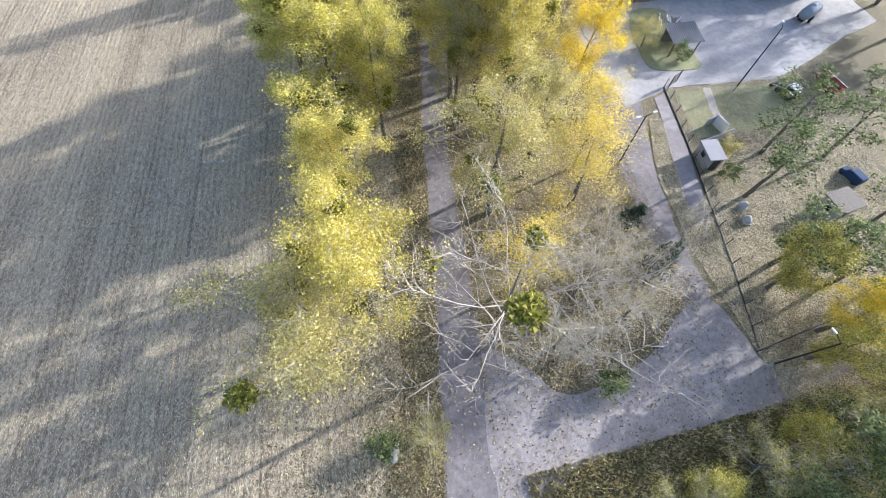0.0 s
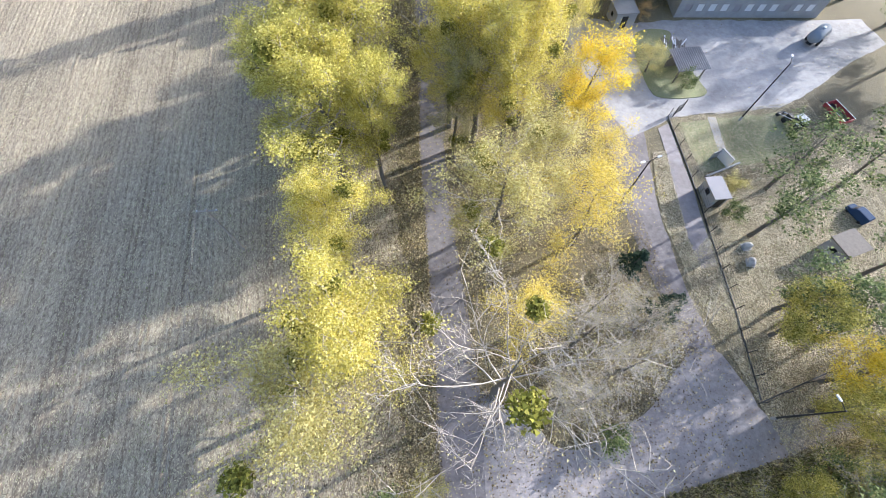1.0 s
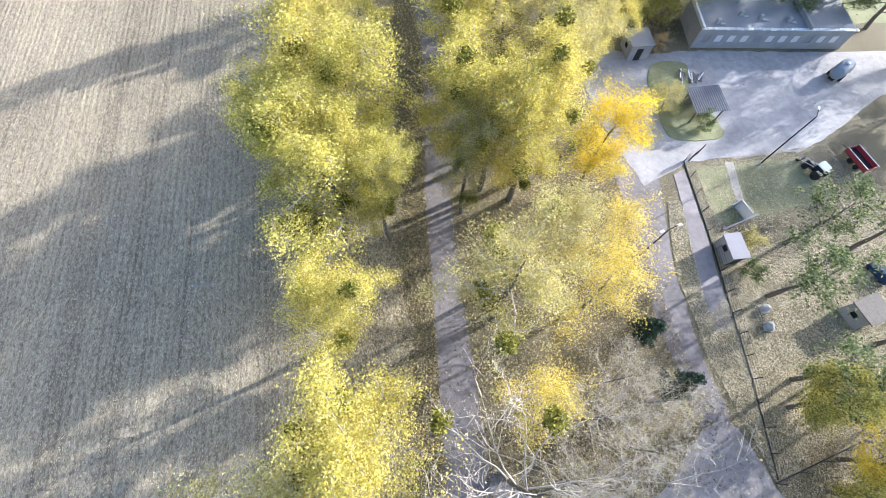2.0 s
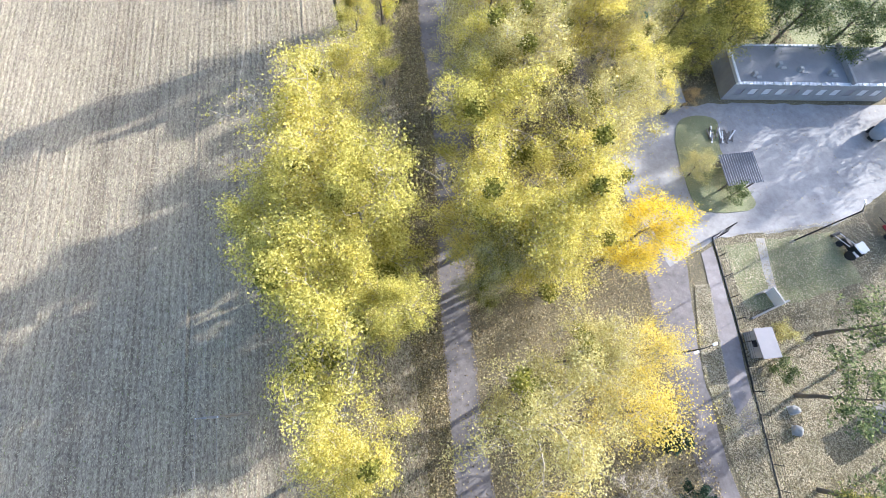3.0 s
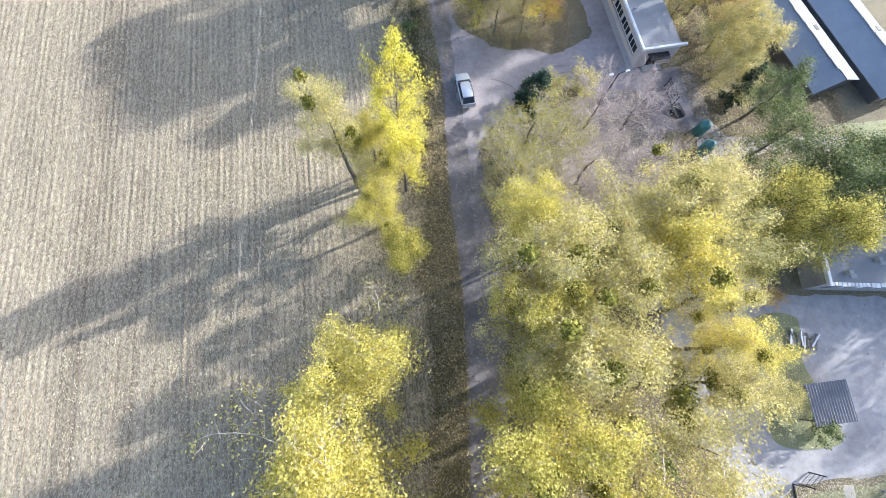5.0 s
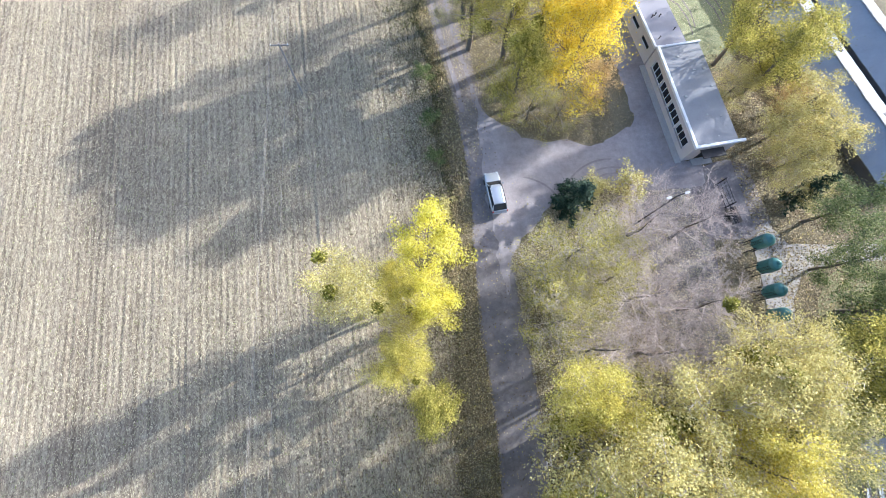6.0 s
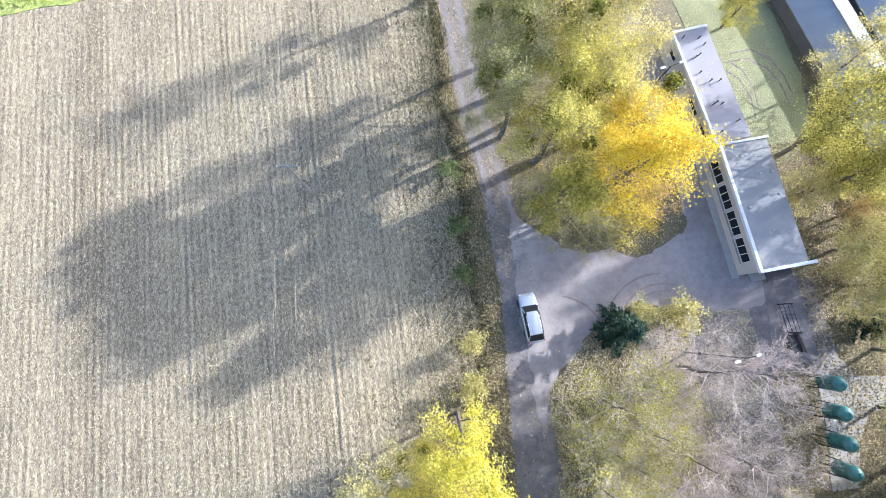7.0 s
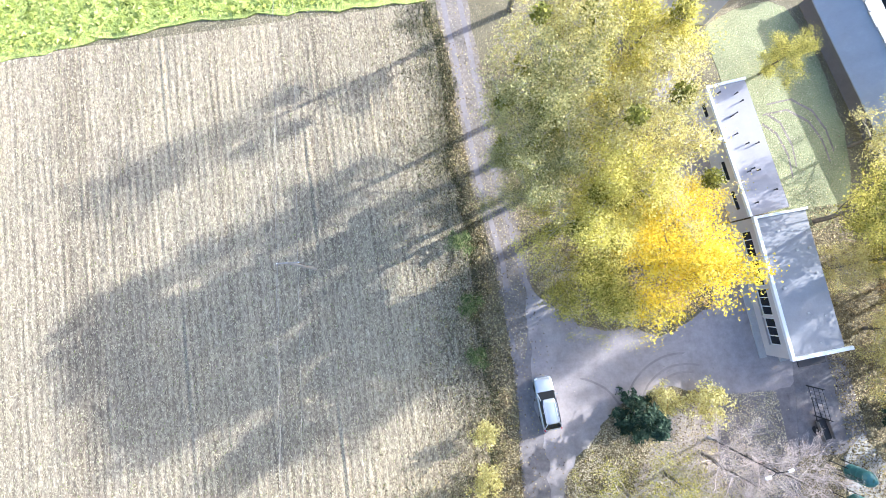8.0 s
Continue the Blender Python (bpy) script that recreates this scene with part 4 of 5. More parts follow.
# ---- silos ----
def silo(m):
    b = thing("feed_silo", m, "green steel feed silo on dark legs", "silo", "row of feed silos")
    prof = [(0.2, 0.9), (0.78, 1.7), (0.82, 1.75), (0.82, 3.6), (0.78, 3.72), (0.6, 4.0), (0.32, 4.2), (0.2, 4.24)]
    part("tank", lathe_bm(prof, 28), M_SILO, b, "green painted steel tank")
    part("hatch", lathe_bm([(0.24, 4.245), (0.24, 4.36), (0.1, 4.42)], 14), M_SILO, b)
    for z in (2.3, 2.95):
        part("hoop", lathe_bm([(0.823, z), (0.85, z + 0.01), (0.85, z + 0.05), (0.823, z + 0.06)], 28), M_SILO, b)
    for a in (45, 135, 225, 315):
        c, s = math.cos(radians(a)), math.sin(radians(a))
        part("leg", tube_bm((c * 0.9, s * 0.9, 0), (c * 0.8, s * 0.8, 2.1), 0.06, 0.06, n=6), M_DARK, b)
    bm = bmesh.new()
    for y in (-0.18, 0.18):
        add_tube(bm, (-0.92, y, 0.1), (-0.92, y, 3.8), 0.022, 0.022, n=5)
    for k in range(13):
        add_tube(bm, (-0.92, -0.18, 0.4 + k * 0.28), (-0.92, 0.18, 0.4 + k * 0.28), 0.014, 0.014, n=4)
    part("ladder", bm, M_DARK, b, "thin dark steel ladder")
    return b


first_silo = silo(Matrix())
for x, y in ((38.0, 75.4), (37.6, 72.7), (37.2, 70.2), (47.0, 131.3), (49.8, 130.8), (52.9, 132)):
    copy_thing(first_silo, pose(x, y, 0, 0, 0, 20) @ Matrix.Scale(0.88, 4))
first_silo.matrix_basis = pose(38.3, 78.1, 0) @ Matrix.Scale(0.88, 4)


# ---- lamps, poles, fence ----
def street_lamp(m, h, heads, label):
    b = thing("street_lamp", m, label, "street lamp", "yard street lamps")
    part("pole", tube_bm((0, 0, 0), (0, 0, h), 0.1, 0.06, n=10), M_DARK, b, "tall dark tapered pole")
    part("foot", tube_bm((0, 0, 0), (0, 0, 0.7), 0.15, 0.13, n=10), M_STONE, b)
    for s in ((1,) if heads == 1 else (1, -1)):
        arm = part("arm", tube_bm((0, 0, h - 0.1), (s * 0.75, 0, h + 0.18), 0.04, 0.035, n=6), M_DARK, b)
        part("lamp_head", box_bm(min(s * 0.7, s * 1.25), max(s * 0.7, s * 1.25), -0.12, 0.12, h + 0.1, h + 0.24, bevel=0.05), M_LAMP, arm, "white lamp head")
    return b


street_lamp(pose(45.4, 36.2, 0, 0, 0, 60), 9.0, 1, "tall dark street lamp with a white head")
street_lamp(pose(24.9, 26.1, 0, 0, 0, 12), 8.6, 2, "twin-headed street lamp beside the asphalt lane")
street_lamp(pose(26.2, 82.7, 0, 0, 0, 8), 8.5, 2, "twin-headed street lamp among bare trees")
street_lamp(pose(26.6, 110.2, 0, 0, 0, 10), 8.5, 2, "twin-headed street lamp near the annex")
street_lamp(pose(31.0, 1.6, 0, 0, 0, 100), 8.0, 1, "dark street lamp at the track junction")


def power_pole(m, h):
    b = thing("power_pole", m, "pale weathered wooden power pole in the field", "pole", "field power poles")
    part("pole", tube_bm((0, 0, 0), (0, 0, h), 0.15, 0.1, n=10), M_POLE, b)
    part("crossarm", box_bm(-1.0, 1.0, -0.06, 0.06, h - 0.35, h - 0.22, bevel=0.01), M_POLE, b)
    for x in (-0.9, 0.9):
        part("insulator", lathe_bm([(0.04, 0), (0.06, 0.05), (0.05, 0.12), (0.02, 0.16)], 8), M_WHITE, b).location = (x, 0, h - 0.22)
    return b


POLES = [(-19.6, -52.0), (-18.2, 27.6), (-10.6, 105.2), (-3.9, 188.9)]
for x, y in POLES:
    power_pole(pose(x, y, 0.05, 0, 0, -5), 8.4)
power_line = thing("power_line", Matrix(), "thin pale wires strung between wooden poles", "power line")
for off in (-0.9, -0.78, 0.9):
    for (x0, y0), (x1, y1) in zip(POLES, POLES[1:]):
        pts = [(x0 + (x1 - x0) * k / 16 + off, y0 + (y1 - y0) * k / 16, 8.42 - (3.2 + off * 0.3) * (k / 16) * (1 - k / 16)) for k in range(17)]
        v, f = stem([(np.array(p), np.array(q), 0.009, 0.009) for p, q in zip(pts, pts[1:])], 4)
        raw("wire", v, f, M_POLE, power_line)


def mesh_fence(pts):
    b = thing("fence", Matrix(), "dark wire fence on a low concrete kerb", "fence")
    for p, q in zip(pts, pts[1:]):
        d = math.dist(p, q)
        n = max(1, round(d / 2.3))
        ang = math.atan2(q[1] - p[1], q[0] - p[0])
        for k in range(n):
            x, y = p[0] + (q[0] - p[0]) * k / n, p[1] + (q[1] - p[1]) * k / n
            part("post", tube_bm((x, y, 0), (x, y, 1.55), 0.045, 0.04, n=6), M_DARK, b)
        bm = box_bm(0, d - 0.02, -0.06, 0.06, 0, 0.14, bevel=0.01)
        bm.transform(pose(p[0], p[1], 0, 0, 0, math.degrees(ang)))
        part("kerb", bm, M_DARK, b, "low dark concrete kerb")
        bm = bmesh.new()
        for z in (0.5, 0.85, 1.2, 1.5):
            add_tube(bm, (0, 0, z), (d, 0, z), 0.012, 0.012, n=4)
        bm.transform(pose(p[0], p[1], 0, 0, 0, math.degrees(ang)))
        part("rail_wire", bm, M_DARK, b)
    return b


mesh_fence([(36.3, 38.3), (35.2, 28.5), (34.0, 21.0), (32.6, 12.0), (30.8, 3.2)])
mesh_fence([(30.5, 3.0), (38.3, 4.5), (44.2, 5.7)])


def field_gate(m, w, label):
    b = thing("metal_gate", m, label, "gate")
    for x in (0, w):
        part("gate_post", tube_bm((x, 0, 0), (x, 0, 2.0), 0.07, 0.06, n=8), M_DARK, b)
    bm = bmesh.new()
    for z in (0.25, 0.8, 1.35, 1.8):
        add_tube(bm, (0, 0, z), (w, 0, z), 0.025, 0.025, n=5)
    for k in range(9):
        add_tube(bm, (w * k / 8, 0, 0.25), (w * k / 8, 0, 1.8), 0.015, 0.015, n=4)
    part("gate_frame", bm, M_DARK, b, "dark tubular gate frame")
    return b


field_gate(pose(36.9, 38.2, 0, 0, 0, 30), 1.7, "dark tubular gate standing half open")
field_gate(pose(37.2, 86.1, 0, 0, 0, -88), 3.0, "dark metal barrier beside the apron")


# ---- vehicles ----
def wheel(parent, x, y, r, w, name="wheel"):
    t = part(name, lathe_bm([(r * 0.62, -w / 2), (r * 0.95, -w / 2), (r, -w * 0.3), (r, w * 0.3), (r * 0.95, w / 2), (r * 0.62, w / 2)], 20), M_RUBBER, parent, "black rubber tyre")
    t.matrix_basis = pose(x, y, r, 0, 90, 0)
    rim = part("rim", lathe_bm([(r * 0.6, -w * 0.4), (r * 0.6, w * 0.4), (r * 0.2, w * 0.46), (0.03, w * 0.47)], 16), M_RIM, t, "alloy rim")
    return t


def loft(sections):
    """A closed hull through sections of equal length."""
    bm = bmesh.new()
    rings = [[bm.verts.new(p) for p in s] for s in sections]
    n = len(rings[0])
    for a, b in zip(rings, rings[1:]):
        for i in range(n):
            bm.faces.new((a[i], a[(i + 1) % n], b[(i + 1) % n], b[i]))
    bm.faces.new(rings[0])
    bm.faces.new(rings[-1])
    return bm


def car_section(y, w, z0, z1, tuck=0.1):
    h = z1 - z0
    half = [(w - tuck, z0), (w, z0 + h * 0.25), (w, z0 + h * 0.7), (w - 0.07, z1 - 0.04), (w - 0.2, z1)]
    return [(x, y, z) for x, z in half] + [(-x, y, z) for x, z in reversed(half)]


def station_wagon(m):
    b = thing("estate_car", m, "silver estate car with roof rails on the lane", "car")
    body = loft([car_section(y, w, z0, z1) for y, w, z0, z1 in ((2.36, 0.62, 0.4, 0.62), (2.3, 0.74, 0.28, 0.7), (2.05, 0.84, 0.22, 0.8), (1.3, 0.88, 0.2, 0.9), (0.85, 0.89, 0.2, 0.97), (-0.5, 0.9, 0.2, 1.0), (-1.9, 0.89, 0.22, 1.0), (-2.28, 0.84, 0.28, 0.98), (-2.36, 0.76, 0.4, 0.9))])
    part("body", body, M_SILVER, b, "silver painted body", True)
    gl = loft([car_section(y, w, z0, z1, 0.0) for y, w, z0, z1 in ((1.15, 0.8, 0.93, 0.97), (0.5, 0.79, 0.93, 1.4), (-0.2, 0.8, 0.93, 1.44), (-1.62, 0.79, 0.93, 1.42), (-2.24, 0.74, 0.93, 1.0))])
    part("glasshouse", gl, M_GLASS, b, "dark tinted windows")
    rf = loft([car_section(y, w, z0, z1, 0.02) for y, w, z0, z1 in ((0.56, 0.52, 1.375, 1.425), (0.2, 0.56, 1.41, 1.48), (-0.8, 0.57, 1.42, 1.49), (-1.55, 0.57, 1.4, 1.475), (-1.68, 0.57, 1.37, 1.43))])
    part("roof", rf, M_SILVER, b, "silver roof panel", True)
    for s in (-1, 1):
        bm = bmesh.new()
        for p, q in (((0.79, 1.0, 0.98), (0.7, 0.5, 1.42)), ((0.78, -0.55, 0.99), (0.71, -0.6, 1.46)), ((0.77, -2.16, 0.99), (0.69, -1.78, 1.44))):
            add_tube(bm, (s * p[0], p[1], p[2]), (s * q[0], q[1], q[2]), 0.045, 0.04, n=6)
        part("pillars", bm, M_SILVER, b)
        part("roof_rail", tube_bm((s * 0.62, 0.2, 1.54), (s * 0.6, -1.7, 1.53), 0.022, 0.022, n=6), M_RIM, b, "metal roof rail")
        part("mirror", box_bm(s * 0.98 - 0.09, s * 0.98 + 0.09, 0.72, 0.84, 0.93, 1.07, bevel=0.03), M_SILVER, b)
        part("headlight", box_bm(s * 0.62 - 0.15, s * 0.62 + 0.15, 2.2, 2.36, 0.58, 0.7, bevel=0.03), M_LAMP, b, "clear headlight")
        part("tail_light", box_bm(s * 0.78 - 0.07, s * 0.78 + 0.07, -2.37, -2.25, 0.7, 0.97, bevel=0.02), M_TAIL, b, "red tail light")
    part("bumper", box_bm(-0.8, 0.8, -2.46, -2.3, 0.36, 0.66, bevel=0.05), M_SILVER, b)
    part("bumper", box_bm(-0.7, 0.7, 2.26, 2.42, 0.3, 0.5, bevel=0.06), M_SILVER, b)
    for x in (-0.8, 0.8):
        for y in (1.42, -1.4):
            wheel(b, x, y, 0.32, 0.21)
    return b


station_wagon(pose(10.6, 88.6, 0.04, 0, 0, 2) @ Matrix.Scale(1.06, 4))


def blue_van(m):
    b = thing("van", m, "small dark blue van parked under pines", "van")
    part("body", loft([car_section(y, w, z0, z1) for y, w, z0, z1 in ((1.9, 0.66, 0.4, 0.75), (1.75, 0.78, 0.25, 0.95), (1.1, 0.8, 0.22, 1.05), (0.7, 0.78, 0.22, 1.6), (0.3, 0.78, 0.22, 1.75), (-1.7, 0.78, 0.25, 1.75), (-1.85, 0.74, 0.35, 1.6))]), M_BLUE, b, "dark blue body")
    part("windscreen", loft([car_section(y, w, z0, z1, 0.0) for y, w, z0, z1 in ((1.14, 0.6, 1.0, 1.1), (0.74, 0.6, 1.2, 1.63), (0.68, 0.58, 1.3, 1.64))]), M_DARK, b)
    for x in (-0.7, 0.7):
        for y in (1.2, -1.2):
            wheel(b, x, y, 0.28, 0.18)
    return b


blue_van(pose(51.7, 20.3, 0.02, 0, 0, 12) @ Matrix.Scale(0.7, 4))


def tractor(m):
    b = thing("tractor", m, "white and dark farm tractor with front loader", "tractor")
    part("bonnet", box_bm(-0.38, 0.38, 0.5, 2.1, 0.75, 1.45, bevel=0.08), M_DARK, b)
    part("cab", box_bm(-0.75, 0.75, -1.0, 0.5, 0.9, 2.35, bevel=0.08), M_GLASS, b, "glazed cab")
    part("cab_roof", box_bm(-0.85, 0.85, -1.1, 0.6, 2.35, 2.55, bevel=0.06), M_WHITE, b, "white cab roof")
    part("chassis", box_bm(-0.3, 0.3, -1.2, 2.2, 0.5, 0.76, bevel=0.03), M_DARK, b)
    for s in (-1, 1):
        wheel(b, s * 0.85, -0.75, 0.8, 0.45, "rear_wheel")
        wheel(b, s * 0.75, 1.6, 0.5, 0.3, "front_wheel")
        part("loader_arm", tube_bm((s * 0.55, 0.4, 1.5), (s * 0.55, 3.0, 0.6), 0.07, 0.06, n=6), M_WHITE, b, "pale loader arm")
        part("mudguard", box_bm(s * 0.85 - 0.25, s * 0.85 + 0.25, -1.3, -0.3, 1.62, 1.7, bevel=0.02), M_WHITE, b)
    part("bucket", box_bm(-0.9, 0.9, 2.9, 3.4, 0.15, 0.6, bevel=0.05), M_DARK, b)
    return b


tractor(pose(51.6, 34.0, 0.03, 0, 0, 14) @ Matrix.Scale(0.72, 4))


def red_trailer(m):
    b = thing("farm_trailer", m, "red tipping farm trailer, empty", "trailer")
    part("floor", box_bm(-1.0, 1.0, -2.2, 2.2, 0.8, 0.9), M_DARK, b)
    for a in ((-1.05, -0.98, -2.2, 2.2), (0.98, 1.05, -2.2, 2.2), (-0.977, 0.977, -2.2, -2.13), (-0.977, 0.977, 2.13, 2.2)):
        part("side_board", box_bm(*a, 0.9, 1.6, bevel=0.01), M_RED, b, "red painted side board")
    part("top_rail", box_bm(-1.07, -0.96, -2.2, 2.2, 1.603, 1.67), M_WHITE, b)
    part("top_rail", box_bm(0.96, 1.07, -2.2, 2.2, 1.603, 1.67), M_WHITE, b)
    part("drawbar", tube_bm((0, 2.2, 0.7), (0, 3.6, 0.5), 0.06, 0.05, n=6), M_DARK, b)
    for s in (-1, 1):
        for y in (-0.8, 0.5):
            wheel(b, s * 0.85, y, 0.4, 0.26)
    return b


red_trailer(pose(57.8, 34.6, 0.0, 0, 0, 8) @ Matrix.Scale(0.8, 4))


def tanker(m):
    b = thing("slurry_tanker", m, "pale grey slurry tanker trailer", "trailer")
    bm = lathe_bm([(0.2, -1.75), (0.75, -1.6), (0.9, -1.3), (0.9, 1.3), (0.75, 1.6), (0.2, 1.75)], 20)
    bm.transform(pose(0, 0, 1.35, 90, 0, 0))
    part("tank", bm, M_GREYROOF, b, "grey steel tank", True)
    part("frame", box_bm(-0.4, 0.4, -1.8, 2.6, 0.4, 0.5), M_DARK, b)
    for s in (-1, 1):
        wheel(b, s * 0.85, -0.3, 0.5, 0.32)
    part("filler", lathe_bm([(0.25, 2.22), (0.25, 2.4), (0.1, 2.44)], 12), M_WHITE, b)
    return b


tanker(pose(63.3, 48.7, 0.03, 0, 0, -62))


def hay_cart(m):
    b = thing("hand_cart", m, "dark rusty cart with raised shafts", "cart")
    part("bed", box_bm(-0.5, 0.5, -1.0, 1.0, 0.5, 0.62, bevel=0.02), M_DARK, b)
    part("side", box_bm(-0.55, -0.48, -1.0, 1.0, 0.623, 1.0), M_PLANK, b)
    part("side", box_bm(0.48, 0.55, -1.0, 1.0, 0.623, 1.0), M_PLANK, b)
    for s in (-1, 1):
        part("shaft", tube_bm((s * 0.3, 1.0, 0.55), (s * 0.12, 3.2, 0.8), 0.04, 0.03, n=6), M_DARK, b)
        wheel(b, s * 0.62, 0, 0.45, 0.1)
    return b


hay_cart(pose(37.4, 81.9, 0.05, 0, 0, 8))


def stone_block(m, label):
    b = thing("stone_seat", m, label, "stone", "pale garden stones")
    bm = bmesh.new()
    bmesh.ops.create_icosphere(bm, subdivisions=3, radius=0.5)
    for v in bm.verts:
        v.co = Vector((v.co.x * 1.1, v.co.y * 0.8, max(v.co.z, -0.3) * 1.0 + 0.3)) + noise.noise_vector(v.co * 2.3) * 0.12
    part("block", bm, M_STONE, b)
    part("slab", box_bm(-0.5, 0.5, -0.45, 0.45, 0, 0.12, bevel=0.02), M_STONE, b)
    return b


stone_block(pose(37.2, 18.6, 0), "pale rounded stone on a slab among leaves")

def sand_heap(m):
    bm = bmesh.new()
    bmesh.ops.create_uvsphere(bm, u_segments=18, v_segments=10, radius=1)
    for v in bm.verts:
        n = noise.noise(v.co * 2.3) * 0.18
        v.co = Vector((v.co.x * 0.42, v.co.y * 1.15, max(-0.1, v.co.z) * 0.38)) * (1 + n)
    return tagged(part("sand_heap", bm, M_PALE, None, "", True), "small pale heap of sandy earth on the verge", "heap")


sand_heap(None).matrix_basis = pose(-4.6, 0.3, 0.05, 0, 0, -8)
stone_block(pose(36.7, 16.7, 0, 0, 0, 70), "pale rounded stone on a slab among leaves")


def scrap_heap(m, n, seed):
    b = thing("board_stack", m, "untidy stack of old grey boards", "boards")
    rng = random.Random(seed)
    for k in range(n):
        bm = box_bm(-0.9, 0.9, -0.09, 0.09, 0, 0.05)
        bm.transform(pose(rng.uniform(-0.5, 0.5), rng.uniform(-1.6, 1.6), 0.06 * (k // 3), 0, 0, rng.uniform(-30, 30)))
        part("board", bm, M_PLANK if k % 3 else M_WHITE, b)
    return b


scrap_heap(pose(42.8, 51.7, 0.05, 0, 0, 70), 18, 1)

# ---- trees and shrubs, row by row ----
tall = (20, 5)
A = dict(low=0.3, rise=0.75, count=15, sub=6, twig=4)
yellow = [make_tree("poplar", "tall yellow-leaved roadside tree, thinning in autumn", 100 + k, *tall, "yellow", 27000, clump=0.5, twigs=M_TWIG, balls=3, **A) for k in range(2)]
plant(yellow, [(-5.0, 12.4, 18.5, 5.2), (-6.3, 23.0, 16.5, 4.3), (-6.7, 48.9, 20, 6.6), (9.8, 38.4, 20, 5.0), (7.4, 41.4, 19, 4.8), (15.8, 39.6, 20, 5.0), (-3.4, 55.9, 18, 4.6), (22.4, 60.4, 19, 4.6), (26.0, 53.2, 16, 3.4), (13.0, 36.4, 20, 4.6)], tall)
pale = [make_tree("poplar", "tall tree with sparse pale yellow leaves", 120 + k, *tall, "pale", 17500, twigs=M_TWIG, balls=6, clump=0.42, **A) for k in range(3)]
plant(pale, [(8.5, 22.5, 18, 5.2), (13.5, 27.1, 15, 4.6), (14.1, 54.4, 20, 5.4), (19.4, 46.5, 19, 5.0), (25.0, 65.6, 18, 5.0), (12.4, 62.6, 20, 5.2), (20.0, 64.6, 18, 4.8), (11.0, 53.8, 18, 4.2), (17.9, 112.5, 19, 5.0), (18.7, 107.2, 18, 4.6), (23.5, 50.0, 17, 3.6), (-4.4, 77.2, 19, 3.6), (14.1, 130.9, 19, 4.6), (29.6, 66.4, 16, 4.0), (16.8, 59.4, 19, 4.6), (-8.6, 9.0, 16.5, 6.0), (27.0, 57.0, 16, 3.4), (13.6, 119.2, 19, 4.8)], tall)
lime = [make_tree("poplar", "broad tree with yellow-green autumn leaves", 140 + k, *tall, "lime", 30000, clump=0.5, twigs=M_TWIG, balls=6, **A) for k in range(2)]
plant(lime, [(-6.9, 34.4, 20, 6.2), (-3.3, 40.9, 20, 6.2), (9.3, 48.4, 20, 5.4), (14.2, 105.5, 18, 4.6), (19.4, 117.4, 18, 4.4), (-1.7, 33.4, 19, 3.4), (-9.1, 41.3, 18, 5.8), (12.8, 66.0, 16, 3.8), (11.6, 57.8, 18, 3.8), (-2.0, 71.6, 10, 3.0), (-1.6, 77.0, 13, 3.2)], tall)
grey = [make_tree("poplar", "tall tree with dull grey-green leaves", 160, *tall, "grey", 24000, clump=0.5, twigs=M_TWIG, balls=7, **A)]
plant(grey, [(11.1, 114.1, 19, 4.8), (10.9, 109, 17, 4.0), (7.0, 35.6, 17, 3.2), (27.6, 62.0, 17, 4.2)], tall)

mid = (12, 3.5)
B = dict(low=0.16, rise=0.7, count=13, sub=5, twig=4)
bright = [make_tree("young_poplar", "slender bright yellow tree at the field edge", 180, *mid, "bright", 9000, size=(0.055, 0.11), spread=0.34, **B)]
plant(bright, [(1.7, 80.4, 20, 2.9), (1.3, 75.8, 15, 2.6)], mid)
gold = [make_tree("golden_tree", "dense golden-orange tree beside the asphalt lane", 200 + k, *mid, "gold", 20000, size=(0.046, 0.088), spread=0.42, **B) for k in range(2)]
plant(gold, [(22.4, 37.6, 14.5, 3.6), (20.7, 100.4, 16.5, 4.3), (22.8, 104.9, 12, 3.4), (37.2, 3.9, 9, 3.2)], mid)
palegold = [make_tree("golden_tree", "feathery tree with faded golden leaves", 210, *mid, "palegold", 9000, size=(0.045, 0.09), spread=0.5, twigs=M_TWIG, **B)]
plant(palegold, [(17.9, 22.1, 13, 3.8), (10.0, 13.5, 11, 3.2), (20.0, 27.2, 13, 2.8)], mid)
olive = [make_tree("willow", "rounded olive-green willow turning yellow", 220 + k, *mid, "olive", 13000, size=(0.055, 0.11), spread=0.46, **B) for k in range(2)]
plant(olive, [(42.3, 102.5, 13, 3.9), (44.5, 97.8, 11, 3.1), (38.4, 65.5, 12, 3.8), (34.0, 60.5, 9, 2.3), (43.8, 63.1, 12, 3.6), (38.9, 61.9, 10, 3.2), (14.4, 99.8, 13, 3.2), (29.1, -3.9, 5, 2.0), (20.4, -6.5, 4.4, 2.0), (46.4, 99.3, 11, 3.2), (0.4, 66.6, 9, 2.5), (40.2, 119.5, 6, 2.2), (34.8, 8.9, 9, 3.2), (34.8, 1.6, 8, 2.6)], mid)
soft = [make_tree("willow", "feathery pale willow with thin leaves", 240, *mid, "pale", 7500, size=(0.065, 0.125), spread=0.42, twigs=M_TWIG, **B)]
plant(soft, [(41.7, 97.4, 4.6, 2.2), (36.4, 46.7, 4, 2.0), (48.1, 110, 10, 3), (45.0, 83.5, 5.5, 2.6), (44.6, 90.8, 6, 3.0), (44.9, 87.0, 5.6, 2.8), (47.8, 89.0, 7.5, 3.0), (47.7, 93.3, 8, 3.2)], mid)
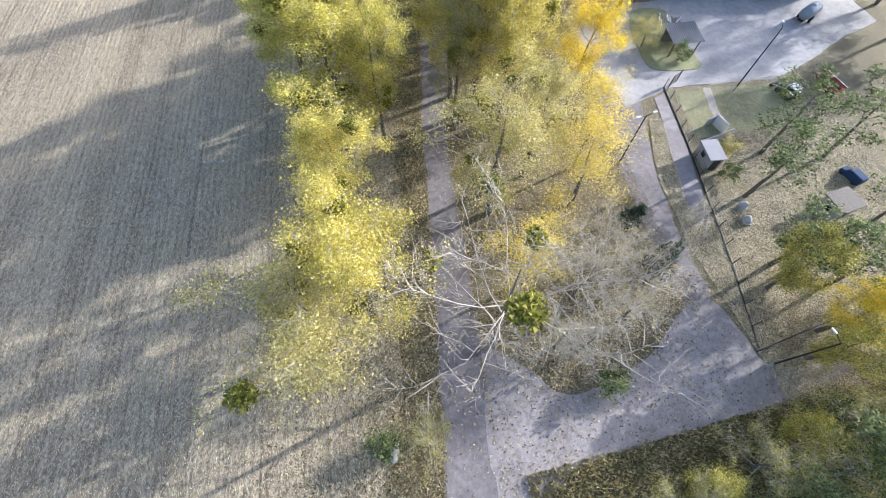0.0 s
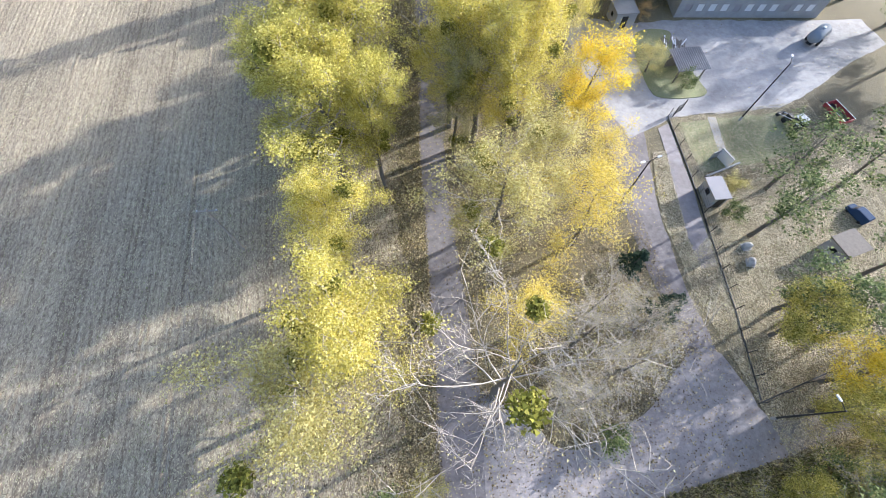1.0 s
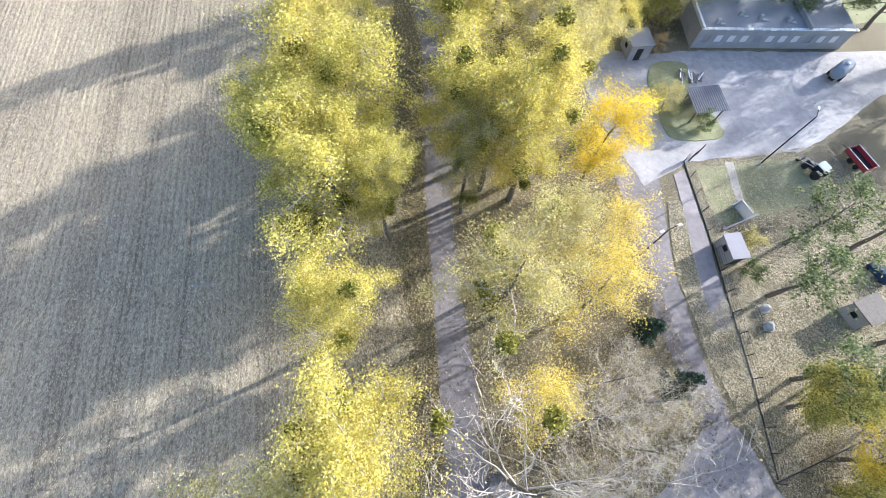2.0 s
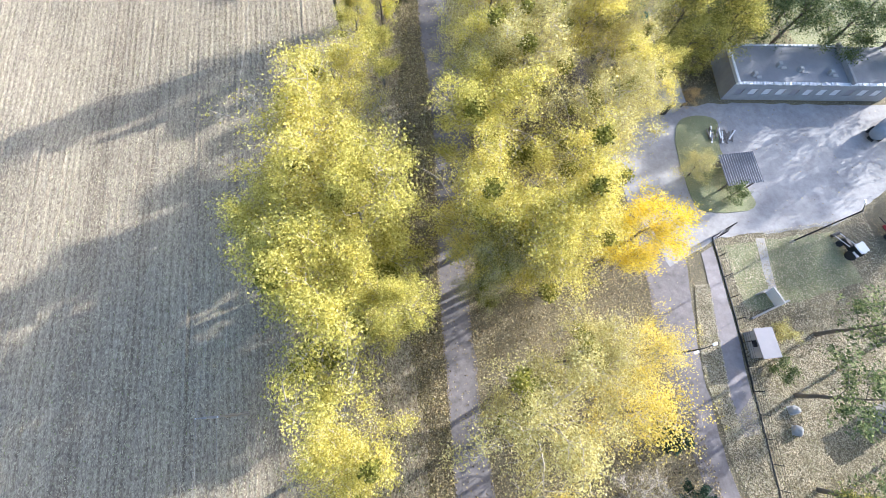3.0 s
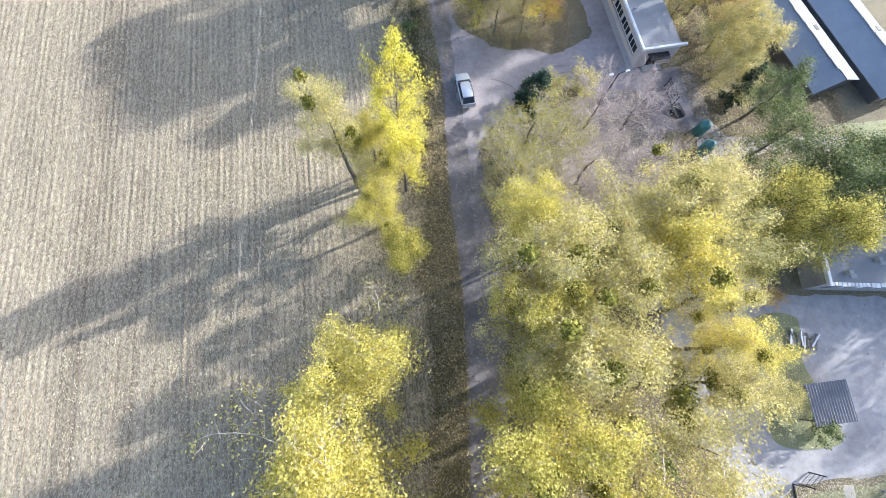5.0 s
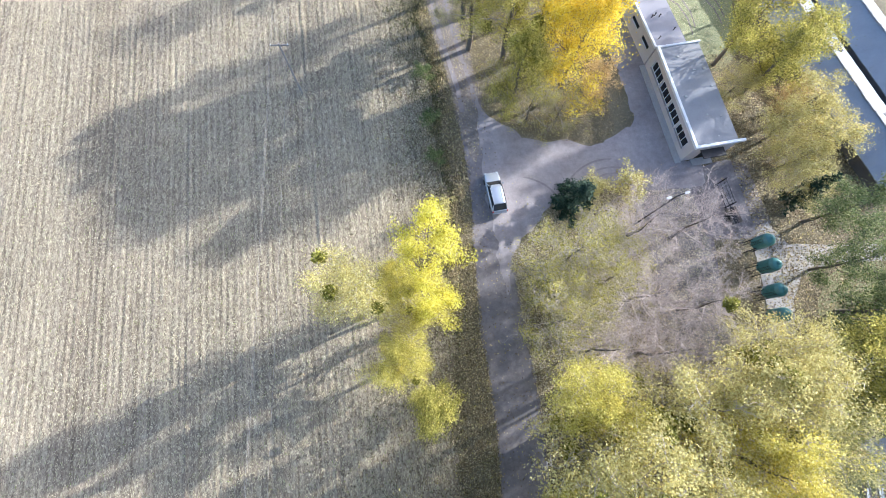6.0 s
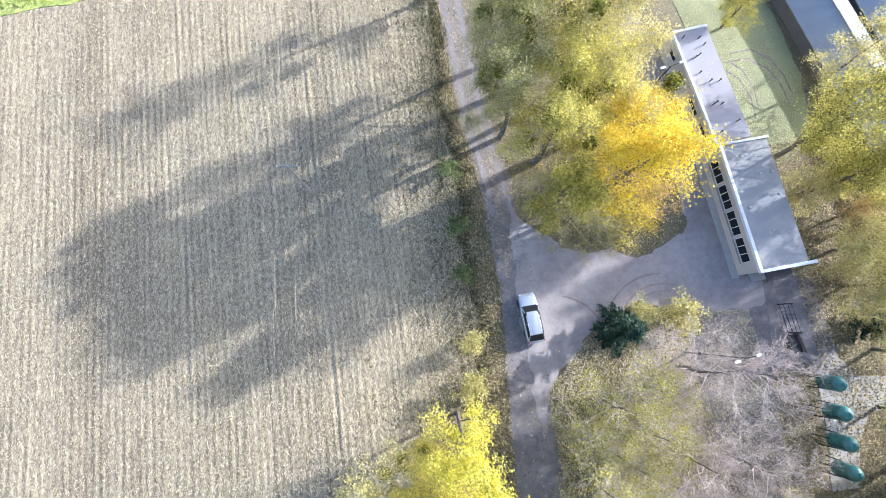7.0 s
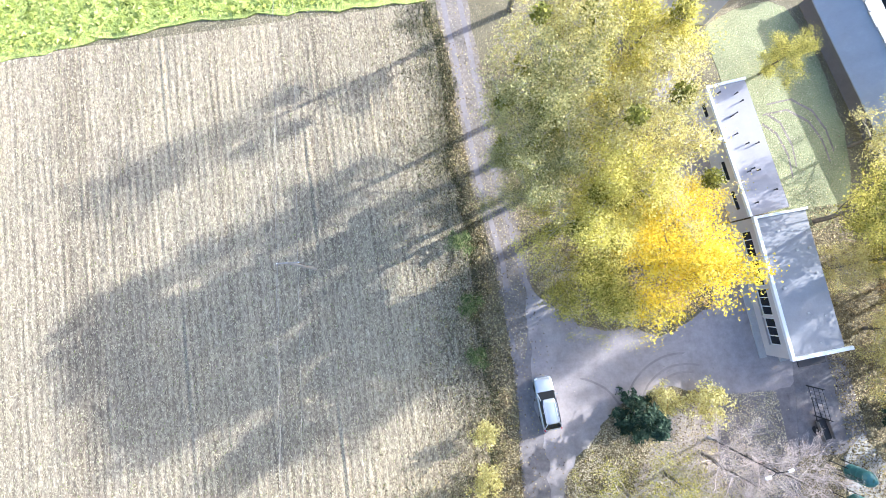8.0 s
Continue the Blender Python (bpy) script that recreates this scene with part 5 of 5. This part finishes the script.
peach = [make_tree("small_maple", "small tree with faded peach leaves", 260, *mid, "peach", 6500, size=(0.065, 0.125), spread=0.4, **B)]
plant(peach, [(23.3, 98.2, 8, 2.6), (35.1, 130.8, 8, 2.6), (39.3, 56.9, 3.4, 1.2), (47.9, 94.9, 5, 2.2)], mid)
green = [make_tree("alder", "dark green tree in shade near the barns", 280 + k, *mid, "green", 11500, size=(0.06, 0.12), spread=0.46, **B) for k in range(2)]
# the last four stand out of view, added to shade the yard
plant(green, [(45.9, 80.1, 9, 3.0), (49.3, 66.1, 12, 4), (55.4, 64.7, 13, 4.2), (61.4, 62.4, 12, 4), (67.8, 59.9, 13, 4.4), (45.6, 69.5, 11, 3.6), (31.9, -6.0, 11, 3.8), (37.6, -4.5, 10, 3.6), (26.3, -9.3, 9, 3.6), (44.5, 74.5, 9, 2.6), (51.4, 70.1, 11, 4), (57.9, 68.6, 12, 4), (73.3, 57.0, 14, 4.6), (76.4, 50.3, 13, 4.2), (73.0, 42.5, 12, 4), (69.3, 36.4, 12, 4)], mid)
pine = [make_tree("pine", "old pine with sparse dark needles", 300, *mid, "green", 2300, size=(0.08, 0.16), spread=0.3, low=0.45, rise=0.5, count=9, sub=5, twig=3)]
# the last four pines are unseen and only throw shadow onto the dirt track
plant(pine, [(38.3, 19.9, 11, 3.8), (36.5, 11.3, 10, 3.6), (39.8, 7.9, 10, 3.4), (43.3, 25.5, 11, 3.6), (46.8, 13.1, 11, 3.6), (50.3, 23.6, 11, 3.8), (55.1, 6.3, 13, 4.4), (59.9, 2.4, 14, 4.6), (58.3, 11.2, 13, 4.4), (64.5, 7.4, 14, 4.6)], mid)

bare_unit = (14, 6)
bare = [make_tree("bare_tree", "nearly leafless pale tree with green mistletoe clumps", 320, *bare_unit, "pale", 1300, size=(0.022, 0.05), twigs=M_TWIG, balls=3, low=0.35, rise=0.45, count=13, sub=7, twig=5, fine=2, thick=0.85)]
plant(bare, [(5.8, 7.7, 19, 7.8)], bare_unit)
bare2 = [make_tree("bare_tree", "leafless grey shrub-like tree beside the track", 330, *bare_unit, "pale", 1600, size=(0.035, 0.075), twigs=M_TWIG, low=0.12, rise=0.6, count=18, sub=7, twig=5, fine=3, thick=0.7)]
plant(bare2, [(14.5, 11.1, 9, 4.4), (18.3, 8.1, 8, 4.0), (11.5, 6.6, 7, 3.6), (21.2, 11.7, 8, 3.6), (17.0, 14.2, 9, 4.0), (13.5, 5.7, 7, 3.6)], bare_unit)
bare3 = [make_tree("bare_tree", "thin twiggy tree with pinkish bare branches", 340, *bare_unit, "peach", 250, size=(0.03, 0.06), twigs=M_PINK, low=0.14, rise=0.6, count=16, sub=9, twig=5, fine=6)]
plant(bare3, [(24.9, 81.5, 9, 4.6), (29.7, 80.5, 9, 4.4), (22.1, 73.9, 9, 4.8), (16.4, 69.6, 11, 4.6), (22.6, 68.6, 11, 4.4), (28.0, 72.4, 9, 4.2)], bare_unit)
bare4 = [make_tree("thicket_tree", "half-bare scrubby tree with few olive leaves", 350, *bare_unit, "olive", 6200, size=(0.055, 0.11), clump=0.35, twigs=M_TWIG, low=0.1, rise=0.6, count=17, sub=7, twig=5, fine=3)]
plant(bare4, [(16.6, 79.4, 8, 4.8), (13.5, 73.0, 9, 4.4), (19.6, 76.4, 7, 4.2), (17.0, 74.0, 7, 4.0), (21.1, 80.0, 6, 3.4), (13.5, 77.4, 6, 3.4), (-1.6, 0.8, 3.2, 2.2), (16.3, 97.9, 7, 3.2), (19.7, 96.9, 6, 3.0), (13.7, 101.2, 6, 3.0), (25.0, -5.9, 5, 3.2), (33.9, -3.8, 6, 3.4), (17.4, -7.9, 5, 3.2), (29.8, -7.1, 7, 3.6)], bare_unit)

bush_unit = (3, 1.6)
bush = [make_tree("bush", "rounded yellow-green bush at the verge", 400, *bush_unit, "pale", 1500, size=(0.06, 0.13), spread=0.22, category="bush", low=0.05, rise=0.8, count=12, sub=4, twig=3)]
plant(bush, [(4.0, 87.1, 2.6, 1.3), (25.5, 86.7, 3.2, 2.0), (22.1, 87.5, 2.6, 1.6), (3.4, 82.9, 2.6, 1.6), (2.5, 79.0, 2.0, 1.2), (39.2, 26.3, 1.8, 1.2)], bush_unit)
dark_bush = [make_tree("bush", "dark green bush in the grass", 410, *bush_unit, "green", 1500, size=(0.06, 0.13), spread=0.22, category="bush", low=0.05, rise=0.8, count=12, sub=4, twig=3)]
plant(dark_bush, [(40.6, 43.1, 2.4, 1.4), (15.2, 2.4, 2.4, 1.4), (4.4, 94.2, 1.4, 1.1), (4.3, 99.3, 1.4, 1.2), (4.5, 105.9, 1.5, 1.3), (-5.0, 0.6, 2.2, 1.4), (37.0, 22.5, 2.0, 1.3), (22.9, 42.1, 2.4, 1.4), (33.4, -3.1, 2.6, 1.7)], bush_unit)
fir = [make_conifer("spruce", "young dark green spruce beside the driveway", 420, 6, 2.0)]
plant(fir, [(19.2, 86.1, 6, 2.8), (23.4, 18.3, 4.4, 1.7), (24.0, 12.8, 6, 2.0), (45.0, 83.0, 7, 2.0)], (6, 2.0))
